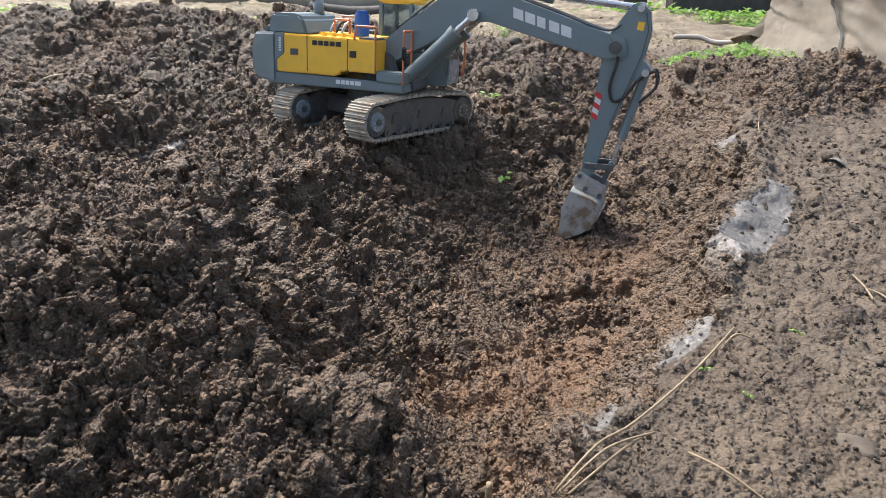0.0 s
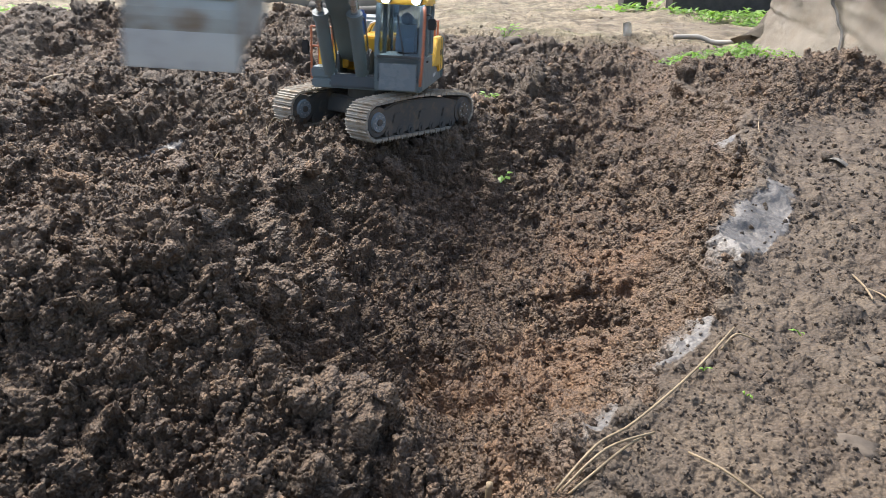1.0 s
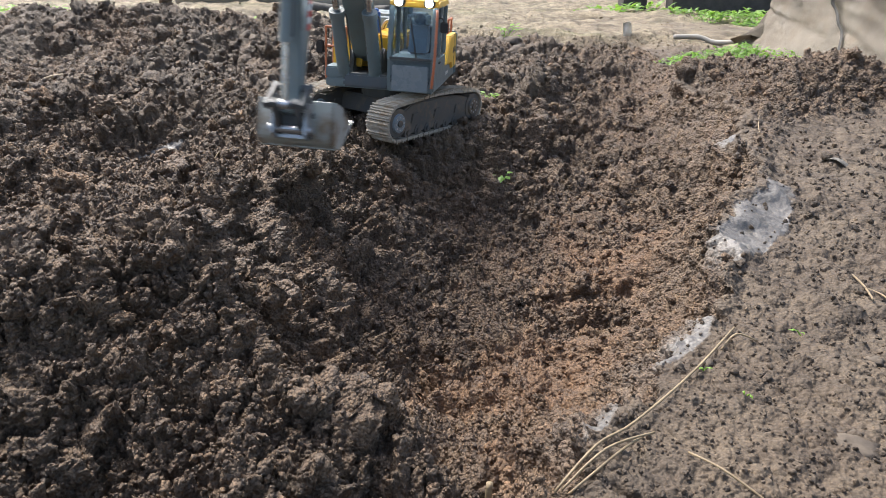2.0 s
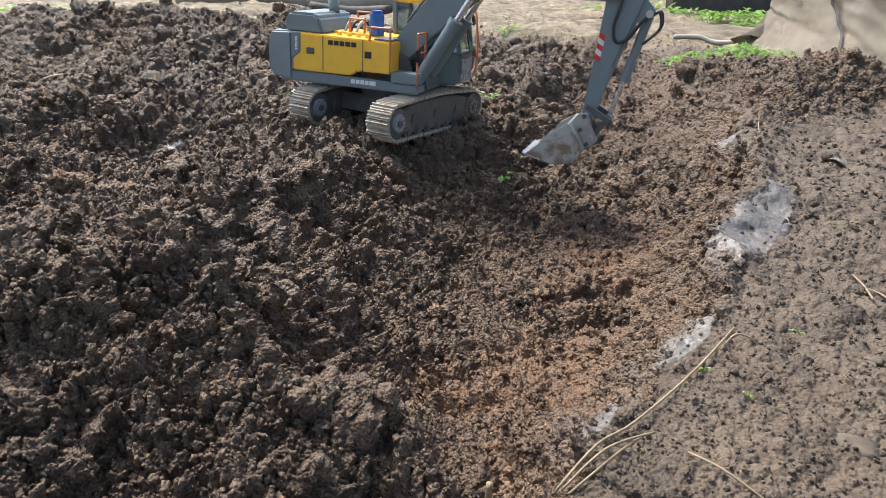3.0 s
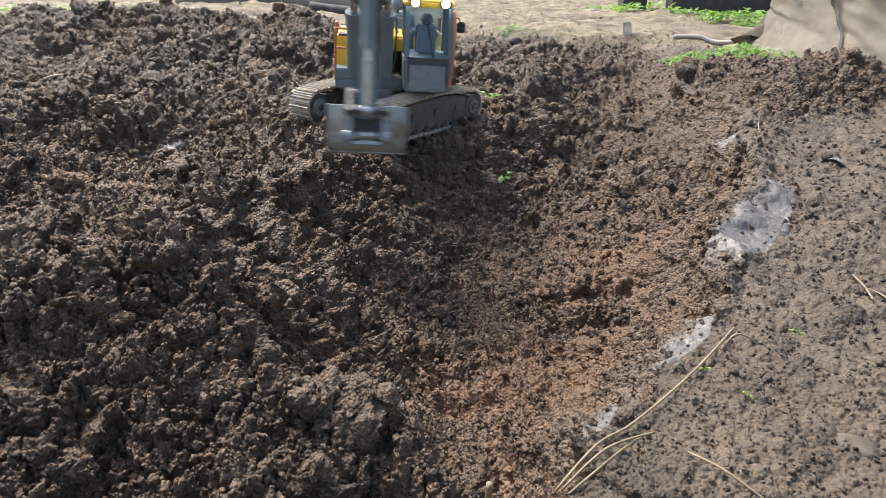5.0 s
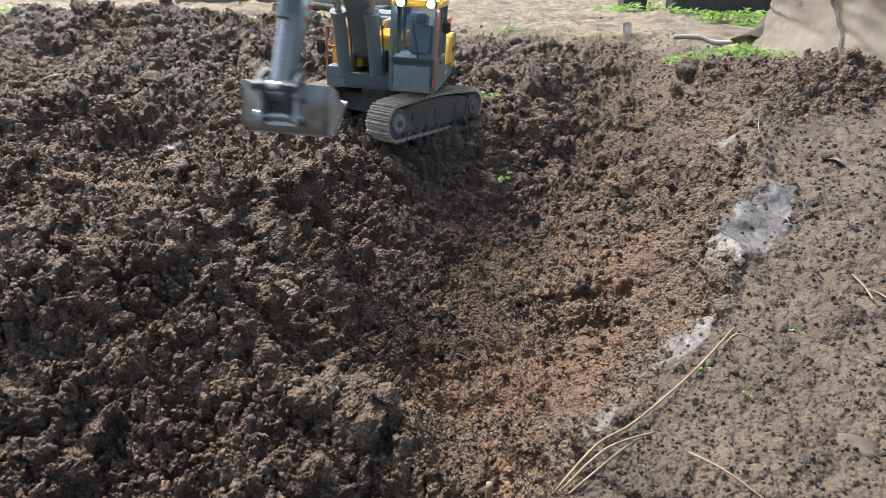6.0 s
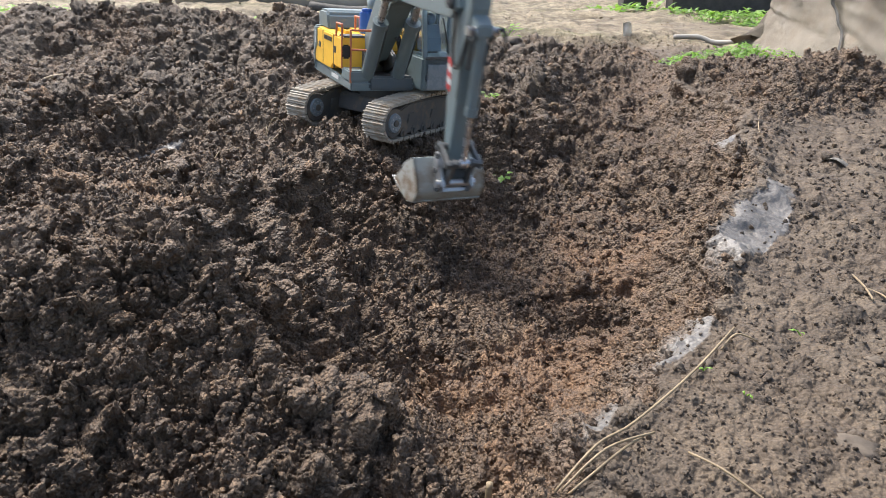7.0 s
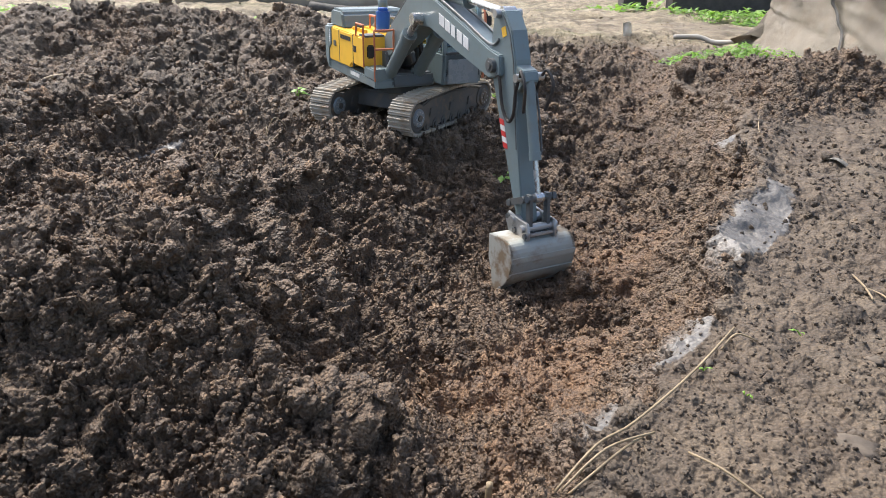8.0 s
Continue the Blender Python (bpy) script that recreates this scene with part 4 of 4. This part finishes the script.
def glide(rows, t):
    """Values at t, through the rows without overshoot."""
    ts = [r[0] for r in rows]
    k = min(max(int(np.searchsorted(ts, t, "right")) - 1, 0), len(rows) - 2)

    def slope(i, c):
        if i <= 0 or i >= len(rows) - 1:
            return 0.0
        a = (rows[i][c] - rows[i - 1][c]) / (ts[i] - ts[i - 1])
        b = (rows[i + 1][c] - rows[i][c]) / (ts[i + 1] - ts[i])
        return 0.0 if a * b <= 0 else 2 * a * b / (a + b)
    h = ts[k + 1] - ts[k]
    u = (t - ts[k]) / h
    out = []
    for c in range(1, len(rows[0])):
        p0, p1, m0, m1 = rows[k][c], rows[k + 1][c], slope(k, c) * h, slope(k + 1, c) * h
        out.append((2 * u ** 3 - 3 * u * u + 1) * p0 + (u ** 3 - 2 * u * u + u) * m0 + (3 * u * u - 2 * u ** 3) * p1 + (u ** 3 - u * u) * m1)
    return out


def plane(d, r):
    return Vector((r * math.cos(radians(d)), 0, r * math.sin(radians(d))))


def aimed(a, b):
    """Pose at a with +X towards b, in the boom's plane."""
    return Matrix.Translation(a) @ Matrix.Rotation(-math.atan2(b.z - a.z, b.x - a.x), 4, "Y")


def machine_poses(t):
    """All moving parts at t: the machine in the world, its parts in the machine's own space."""
    x, y, psi, tx, ty = glide(DRIVE, t)
    head, b, a, k = glide(SWING, t)
    root = pose(x, y, 0, 0, 0, psi) @ pose(0, 0, 0, 0, ty, 0) @ pose(0, 0, 0, tx, 0, 0)
    turn = pose(0, 0, 0, 0, 0, head - psi)
    tilt = lambda p, d: Matrix.Translation(p) @ Matrix.Rotation(-radians(d), 4, "Y")
    elbow = FOOT + plane(b, BOOM_L)
    wrist = elbow + plane(a, ARM_L)
    mb, ma, mk = tilt(FOOT, b), tilt(elbow, a), tilt(wrist, k)
    out = {excavator: root, upper: turn, boom: turn @ mb, arm: turn @ ma, bucket: turn @ mk}
    for s, (barrel, shaft) in zip((-1, 1), boom_rams):
        side = Vector((0, s * 0.0245, 0))
        p, q = Vector((0.072, FOOT.y, 0.088)) + side, mb @ (Vector((0.150, 0, 0.052)) + side)
        out[barrel], out[shaft] = turn @ aimed(p, q), turn @ aimed(q, p)
    p, q = mb @ Vector((0.112, 0, 0.100)), ma @ Vector((-0.055, 0, 0.022))
    out[arm_ram[0]], out[arm_ram[1]] = turn @ aimed(p, q), turn @ aimed(q, p)
    piv, ear = ma @ Vector((0.166, 0, 0.0)), mk @ Vector((0.004, 0, 0.024))
    gap = ear - piv
    d = min(max(gap.length, 0.012), ROCKER + LINK - 0.001)
    e = (d * d + ROCKER ** 2 - LINK ** 2) / (2 * d)
    h = math.sqrt(max(ROCKER ** 2 - e * e, 0))
    g = gap.normalized()
    n = Vector((-g.z, 0, g.x))
    n = n if n.dot(ma.to_3x3() @ Vector((0, 0, 1))) > 0 else -n
    joint = piv + g * e + n * h
    out[rocker], out[link] = turn @ aimed(piv, joint), turn @ aimed(joint, ear)
    p = ma @ Vector((0.026, 0, 0.047))
    out[bucket_ram[0]], out[bucket_ram[1]] = turn @ aimed(p, joint), turn @ aimed(joint, p)
    return out


# ---- things lying about ----
def cloth_material():
    """Dusty woven sacking, beige, with brown stains."""
    m, nt, b = material("woven_sacking", 0.8)
    base = ramp(nt, grain(nt, 6, 5), [(0.35, (0.165, 0.140, 0.106)), (0.55, (0.225, 0.195, 0.152)), (0.75, (0.285, 0.252, 0.205))])
    stain = ramp(nt, grain(nt, 14, 6), [(0.52, (0, 0, 0)), (0.75, (1, 1, 1))])
    nt.links.new(mix(nt, math_node(nt, "MULTIPLY", stain, 0.6), base, (0.20, 0.15, 0.10)), b.inputs["Base Color"])
    bump(nt, b, math_node(nt, "ADD", grain(nt, 700, 2), grain(nt, 22, 6)), 0.6, 0.006)
    return m


def plain(name, a, b_, scale, rough):
    m, nt, b = material(name, rough)
    nt.links.new(ramp(nt, grain(nt, scale, 5), [(0.3, a), (0.7, b_)]), b.inputs["Base Color"])
    bump(nt, b, grain(nt, scale * 4, 4), 0.3, 0.001)
    return m


SACK = cloth_material()
STRAW = plain("dry_straw", (0.17, 0.125, 0.07), (0.32, 0.245, 0.145), 90, 0.6)
LEAF = plain("green_leaf", (0.08, 0.18, 0.02), (0.24, 0.42, 0.06), 30, 0.45)
nt = LEAF.node_tree
thin = nt.nodes.new("ShaderNodeBsdfTranslucent")
thin.inputs["Color"].default_value = (0.30, 0.52, 0.08, 1)
both = nt.nodes.new("ShaderNodeMixShader")
nt.links.new(nt.nodes["Principled BSDF"].outputs[0], both.inputs[1])
nt.links.new(thin.outputs[0], both.inputs[2])
both.inputs[0].default_value = 0.35
nt.links.new(both.outputs[0], nt.nodes["Material Output"].inputs[0])
SHEET = plain("grey_white_sheeting", (0.27, 0.25, 0.21), (0.46, 0.43, 0.38), 8, 0.45)
WOOD = plain("dark_weathered_wood", (0.035, 0.034, 0.032), (0.085, 0.080, 0.070), 25, 0.75)
STONE = plain("dull_stone", (0.060, 0.047, 0.034), (0.120, 0.095, 0.070), 110, 0.8)
PAPER = plain("dirty_paper", (0.52, 0.50, 0.45), (0.72, 0.70, 0.65), 40, 0.7)


def sack_point(u, v):
    """A point of the bulging bulk bag: u round it, v from the ground up."""
    c, s = math.cos(u), math.sin(u)
    e = 0.62
    cx, cy = math.copysign(abs(c) ** e, c), math.copysign(abs(s) ** e, s)
    swell = 1.0 - 0.25 * v + 0.08 * max(0.0, 1 - v / 0.4) ** 1.5 + 0.05 * math.sin(math.pi * v)
    p = Vector((1.58 + 0.56 * cx * swell, 2.12 + 0.52 * cy * swell, -0.03 + 0.52 * v))
    q = Vector((1.3 * cx + 1.8 * v, 1.3 * cy - 1.6 * v, 2.2 * v + 4))
    fold = 0.05 * noise.noise(q) - 0.008 * (1 - min(1.0, abs(noise.noise(q * 1.6 + Vector((3, 0, 1)))) * 9)) ** 1.5 + 0.006 * (1 - min(1.0, abs(noise.noise(q * 2.9)) * 4)) ** 2 + 0.006 * noise.noise(q * 7)
    out = Vector((cx, cy, 0)).normalized()
    return p + out * (fold - 0.02 * math.exp(-((u + 2.80 + 0.9 * v) / 0.04) ** 2)), out


def build_bag():
    bm = bmesh.new()
    nu, nv = 260, 70
    grid = [[bm.verts.new(sack_point(2 * math.pi * i / nu - math.pi, j / nv)[0]) for i in range(nu)] for j in range(nv + 1)]
    for j in range(nv):
        for i in range(nu):
            bm.faces.new((grid[j][i], grid[j][(i + 1) % nu], grid[j + 1][(i + 1) % nu], grid[j + 1][i]))
    bm.faces.new(grid[nv])
    bag = mesh_object("bulk_bag", bm, SACK, True)
    tagged(bag, "dusty beige woven bulk bag standing slumped on the ground", "bag")
    bm = bmesh.new()
    strips = []
    for j in range(41):
        v = 0.01 + 0.98 * j / 40
        row = []
        for du in (-0.008, -0.003, 0.003, 0.008):
            p, out = sack_point(max(-2.80 - 0.9 * v, -3.1) + du, v)
            row.append(bm.verts.new(p + out * (0.014 if abs(du) > 0.005 else 0.018)))
        strips.append(row)
    for a, b in zip(strips, strips[1:]):
        for k in range(3):
            bm.faces.new((a[k], a[k + 1], b[k + 1], b[k]))
    part("seam_strap", bm, WOOD, bag, "dark seam strap", True)
    # a corner of the bag pulled out over the ground
    bm = bmesh.new()
    rows = []
    for i in range(15):
        a = i / 14
        row = []
        for j in range(9):
            b = j / 8
            q = Vector((1.05 - 0.10 * (1 - a) * (1 - abs(2 * b - 1)) + 0.10 * a, 2.36 + 0.16 * b - 0.02 * a, 0.005 + 0.16 * a + 0.02 * math.sin(6 * b + 4 * a)))
            row.append(bm.verts.new(q))
        rows.append(row)
    for a, b in zip(rows, rows[1:]):
        for k in range(8):
            bm.faces.new((a[k], a[k + 1], b[k + 1], b[k]))
    bmesh.ops.solidify(bm, geom=bm.faces[:], thickness=0.006)
    part("corner_flap", bm, SACK, bag, "", True)


build_bag()


def rest(x, y, lift=0.0):
    return Vector((x, y, ground_at(x, y) + lift))


def strewn(name, points, radius, mat, label, category, lift=0.001, group=""):
    """A stalk, rope or roll laid over the ground through plan points."""
    ob = mesh_object(name, pipe([rest(x, y, lift + radius + h) for x, y, h in points], radius, 8, 5), mat, True)
    return tagged(ob, label, category, group)


dry = "dry straw on the bank"
strewn("straw_stalk", [(0.066, 0.334, 0), (0.095, 0.360, .003), (0.125, 0.386, .004), (0.180, 0.440, .004), (0.232, 0.500, .002)], 0.0009, STRAW, "long dry straw stalk lying on trodden earth", "straw", group=dry)
strewn("straw_stalk", [(0.070, 0.334, .002), (0.100, 0.355, .004), (0.136, 0.378, .002)], 0.0008, STRAW, "short dry straw stalk lying on trodden earth", "straw", group=dry)
strewn("straw_stalk", [(0.074, 0.332, 0), (0.108, 0.356, .001), (0.128, 0.375, .001)], 0.0008, STRAW, "short dry straw stalk lying on trodden earth", "straw", group=dry)
strewn("straw_stalk", [(0.152, 0.359, 0), (0.165, 0.338, .002), (0.186, 0.318, .001)], 0.0008, STRAW, "curved dry straw stalk lying on trodden earth", "straw", group=dry)
strewn("straw_stalk", [(0.215, 0.478, 0), (0.228, 0.486, .003), (0.243, 0.482, .001)], 0.0008, STRAW, "short dry straw stalk lying on trodden earth", "straw", group=dry)
strewn("twig", [(0.400, 0.632, 0), (0.392, 0.598, .002), (0.379, 0.562, .001)], 0.0010, STRAW, "thin dry twig lying on trodden earth", "twig")
strewn("twig", [(0.394, 0.600, 0), (0.402, 0.585, .002), (0.398, 0.566, .001)], 0.0008, STRAW, "thin dry twig lying on trodden earth", "twig")
strewn("twig", [(0.500, 1.10, 0), (0.520, 1.16, .004), (0.545, 1.22, .002)], 0.0010, STRAW, "thin dry twig lying on trodden earth", "twig")
strewn("twig", [(-0.93, 1.60, 0), (-0.86, 1.58, .006), (-0.80, 1.57, .002)], 0.004, STRAW, "pale dry stick lying on dug earth", "twig")
stub = mesh_object("wood_stub", pipe([rest(0.028, 0.346, -0.004), rest(0.028, 0.346, 0.004) + Vector((0, .004, 0)), rest(0.029, 0.346, 0.011) + Vector((0, .006, 0))], 0.0022, 8, 3), STRAW, True)
tagged(stub, "short pale stub of wood poking out of soil", "stick")
rng = random.Random(4)
for k in range(9):
    x, y, a = -0.30 + rng.uniform(-.05, .05), 1.05 + rng.uniform(-.03, .03), rng.uniform(0, 6.28)
    d = Vector((math.cos(a), math.sin(a))) * rng.uniform(.015, .03)
    strewn("straw_stalk", [(x - d.x, y - d.y, 0), (x, y, .006), (x + d.x, y + d.y, .002)], 0.0008, STRAW, "wisp of dry straw on dug earth", "straw", group="wisps of straw on the heap")


def stone(x, y, size, flat, seed, label):
    forms, f = lump_shapes(3, 1, seed)
    bm = bmesh.new()
    vs = [bm.verts.new(Vector(q) * size) for q in (forms[0] * 0.85 + forms[0] / np.linalg.norm(forms[0], axis=1, keepdims=True) * 0.15)]
    for t in f:
        bm.faces.new([vs[i] for i in t])
    for v in bm.verts:
        v.co.z *= flat
    ob = mesh_object("stone", bm, STONE, True)
    ob.matrix_world = Matrix.Translation(rest(x, y, size * flat * 0.05)) @ pose(0, 0, 0, 0, 0, seed * 40)
    tagged(ob, label, "stone")


stone(0.261, 0.368, 0.016, 0.24, 31, "flat brown stone half buried in trodden earth")
stone(0.318, 0.452, 0.006, 0.5, 32, "small grey stone on trodden earth")
stone(0.20, 0.462, 0.005, 0.6, 33, "small brown stone on trodden earth")
stone(0.175, 0.455, 0.004, 0.7, 34, "small brown stone on trodden earth")
stone(0.20, 2.26, 0.05, 0.4, 35, "flat grey stone behind the heaps")
stone(0.22, 2.12, 0.03, 0.6, 36, "rough grey stone behind the heaps")


def leaf(bm, base, tip, width, bend):
    """One leaf or blade, creased along the middle."""
    base, tip = Vector(base), Vector(tip)
    d = tip - base
    side = d.cross(Vector((0, 0, 1)))
    side = side.normalized() * width if side.length > 1e-6 else Vector((width, 0, 0))
    mid = base + d * 0.5 + Vector((0, 0, bend))
    q = [bm.verts.new(p) for p in (base, mid - side - Vector((0, 0, width * 0.3)), mid, mid + side - Vector((0, 0, width * 0.3)), tip)]
    bm.faces.new((q[0], q[1], q[2]))
    bm.faces.new((q[0], q[2], q[3]))
    bm.faces.new((q[1], q[4], q[2]))
    bm.faces.new((q[2], q[4], q[3]))


def sprig(x, y, height, count, size, seed, label):
    r = random.Random(seed)
    at = rest(x, y, -0.002)
    stems, blades = bmesh.new(), []
    for k in range(count):
        a = r.uniform(0, 6.28)
        d = Vector((math.cos(a), math.sin(a), 0))
        top = at + d * height * r.uniform(.2, .8) + Vector((0, 0, height * r.uniform(.4, 1)))
        rod(stems, at, top, 0.0007, 0.0005, 5)
        blades.append((top, top + d * size * r.uniform(.7, 1.2) + Vector((0, 0, size * r.uniform(-.4, .3)))))
    weed = tagged(new("weed_sprig"), label, "weed")
    part("stem", stems, LEAF, weed)
    for a, b in blades:
        bm = bmesh.new()
        leaf(bm, a, b, size * .32, size * .15)
        part("leaf", bm, LEAF, weed)


sprig(0.094, 1.088, 0.018, 4, 0.018, 1, "small bright green weed sprig on the trench brink")
sprig(0.085, 1.40, 0.018, 7, 0.016, 2, "small green weed among clods behind the machine")
sprig(-0.29, 1.42, 0.02, 6, 0.022, 7, "small green weed beside the tracks")
sprig(0.194, 2.31, 0.05, 14, 0.026, 3, "green grass tuft behind the heaps")
sprig(0.289, 0.499, 0.008, 2, 0.006, 4, "tiny pale green seedling on trodden earth")
sprig(0.191, 0.447, 0.006, 2, 0.004, 5, "tiny pale green seedling on trodden earth")
sprig(0.209, 0.418, 0.008, 2, 0.004, 6, "tiny pale green seedling on trodden earth")


def greenery(name, cx, cy, rx, ry, count, size, height, seed, label):
    """A patch of small leaves and blades with ragged edges."""
    r = random.Random(seed)
    bm = bmesh.new()
    for k in range(count):
        a, q = r.uniform(0, 6.28), r.random() ** 0.6
        x, y = cx + rx * q * math.cos(a), cy + ry * q * math.sin(a)
        if noise.noise(Vector((x * 9, y * 9, seed))) < -0.12:
            continue
        z = height * r.random() * (1.1 - q)
        b = r.uniform(0, 6.28)
        s = size * r.uniform(.5, 1.2)
        base = Vector((x, y, ground_at(x, y) + z))
        leaf(bm, base, base + Vector((math.cos(b) * s, math.sin(b) * s, s * r.uniform(-.2, .7))), s * r.uniform(.2, .4), s * .15)
    tagged(mesh_object(name, bm, LEAF), label, "grass", kind="stuff")


greenery("weed_patch", 0.84, 2.05, 0.24, 0.13, 2600, 0.015, 0.050, 11, "bright green low weeds beside the bulk bag")
greenery("grass_patch", 1.45, 3.45, 0.40, 0.22, 1700, 0.028, 0.05, 12, "bright green weeds in front of a dark beam")
greenery("grass_patch", -1.95, 3.1, 0.50, 0.75, 500, 0.05, 0.03, 13, "thin pale green grass on far dry ground")
greenery("grass_patch", -0.75, 2.95, 0.20, 0.15, 90, 0.04, 0.02, 14, "thin pale green grass on far dry ground")
greenery("grass_patch", 0.95, 3.9, 0.35, 0.12, 160, 0.05, 0.03, 15, "thin pale green grass on far dry ground")

# ---- far edge of the ground ----
roll = strewn("sheeting_roll", [(-1.55, 4.50, 0), (-1.2, 4.36, .0), (-0.9, 4.27, .01), (-0.55, 4.18, 0), (-0.20, 4.08, 0)], 0.10, SHEET, "grey-white rolled sheeting lying on dry ground", "tarpaulin", -0.03)
strewn("sheeting_roll", [(-0.72, 4.06, 0), (-0.5, 4.02, .0), (-0.28, 3.95, .0)], 0.03, WOOD, "dark roll lying against pale sheeting", "tarpaulin", -0.01)
strewn("cloth_strip", [(0.80, 2.56, 0), (0.88, 2.545, .004), (0.93, 2.52, 0), (1.00, 2.48, .006), (1.06, 2.44, .002)], 0.008, SHEET, "grey-white twisted cloth strip on dry ground", "rope", -0.002)
beam = mesh_object("timber_beam", soften(slab([(1.22, -0.02), (2.4, -0.02), (2.4, 0.30), (1.22, 0.30)], 3.98, 4.12, 0), 0.01), WOOD)
tagged(beam, "long dark weathered timber beam on the ground", "beam")
block = mesh_object("timber_block", soften(slab([(1.00, -0.02), (1.13, -0.02), (1.13, 0.25), (1.00, 0.25)], 4.15, 4.30, 0), 0.008), WOOD)
tagged(block, "short dark timber block standing on the ground", "beam")


def curled_scrap(x, y, w, h, turn, mat, name, label, category):
    bm = bmesh.new()
    rows = []
    for i in range(7):
        a = i / 6 - 0.5
        rows.append([bm.verts.new((a * w, 0.25 * w * (a * a * 4 - 0.4) + 0.1 * w * b, h * b * (1 - 0.5 * a * a))) for b in (0, 0.33, 0.66, 1)])
    for a, b in zip(rows, rows[1:]):
        for k in range(3):
            bm.faces.new((a[k], b[k], b[k + 1], a[k + 1]))
    bmesh.ops.solidify(bm, geom=bm.faces[:], thickness=0.0008)
    ob = mesh_object(name, bm, mat, True)
    ob.matrix_world = Matrix.Translation(rest(x, y, -0.001)) @ turn
    tagged(ob, label, category)


curled_scrap(0.628, 2.50, 0.035, 0.05, pose(0, 0, 0, -20, 10, 20), PAPER, "paper_scrap", "dirty white curled paper scrap on dry ground", "paper")
curled_scrap(0.568, 1.005, 0.040, 0.012, pose(0, 0, 0.003, -70, 0, -55), SHEET, "dry_leaf", "curled grey-white dry leaf on trodden earth", "leaf")
curled_scrap(0.72, 1.98, 0.06, 0.03, pose(0, 0, 0.003, -40, 0, 10), STRAW, "dry_leaf", "curled tan dry leaf among green weeds", "leaf")

# ---- earth that the bucket carries ----
LOADS = [(0.22, 0.74), (1.68, 2.14), (2.98, 3.48), (4.74, 5.12), (5.72, 6.14), (6.86, 7.26)]


def soil_lump(seed, size):
    forms, f = lump_shapes(4, 1, seed)
    co = forms[0] * size * np.array([1.0, 1.15, 0.75])
    ob = soil_mesh("soil_lump", co, f, np.tile(np.array([[0.25, 0, 0, 0]]), (len(co), 1)), True)
    return tagged(ob, "dark brown lump of freshly dug soil from the bucket", "soil lump", "lumps of dug soil")


LUMPS = []
for n, (take, drop) in enumerate(LOADS):
    for k, (ox, oy, oz, size, late) in enumerate(((0.050, -0.016, 0.022, 0.020, 0.0), (0.062, 0.016, 0.016, 0.017, 0.05), (0.074, -0.004, 0.008, 0.013, 0.10))):
        LUMPS.append((soil_lump(200 + 7 * n + k, size), take, drop + late, Vector((ox, oy, oz)), size))


def lump_rows(take, drop, spot, size):
    """A lump lies buried until it is dug, rides in the bucket, falls, and lies on the heap."""
    def carried(t):
        m = machine_poses(t)
        return (m[excavator] @ m[bucket]) @ Matrix.Translation(spot)
    start, end = carried(take), carried(drop)
    land = ground_at(end.translation.x, end.translation.y) - size * 0.3
    bed = min(start.translation.z, ground_at(start.translation.x, start.translation.y) - size * 2.2)
    rows = []
    for i in range(241):
        t = i / 30
        if t < take:
            sink = (start.translation.z - bed) * min(1.0, (take - t) / 0.13)
            m = Matrix.Translation((0, 0, -sink)) @ start
        elif t <= drop:
            m = carried(t)
        else:
            fall = min((t - drop) / 0.16, 1.0)
            m = end.copy()
            m.translation.z = end.translation.z + (land - end.translation.z) * fall * fall
        rows.append((t, m))
    return rows


def motions():
    """Drives the machine and all its joints from the tables."""
    rows = {}
    for k in range(0, 241):
        t = k / 30
        for ob, m in machine_poses(t).items():
            rows.setdefault(ob, []).append((t, m))
    for ob, r in rows.items():
        walk(ob, r)
    for ob, take, drop, spot, size in LUMPS:
        walk(ob, lump_rows(take, drop, spot, size))


motions()
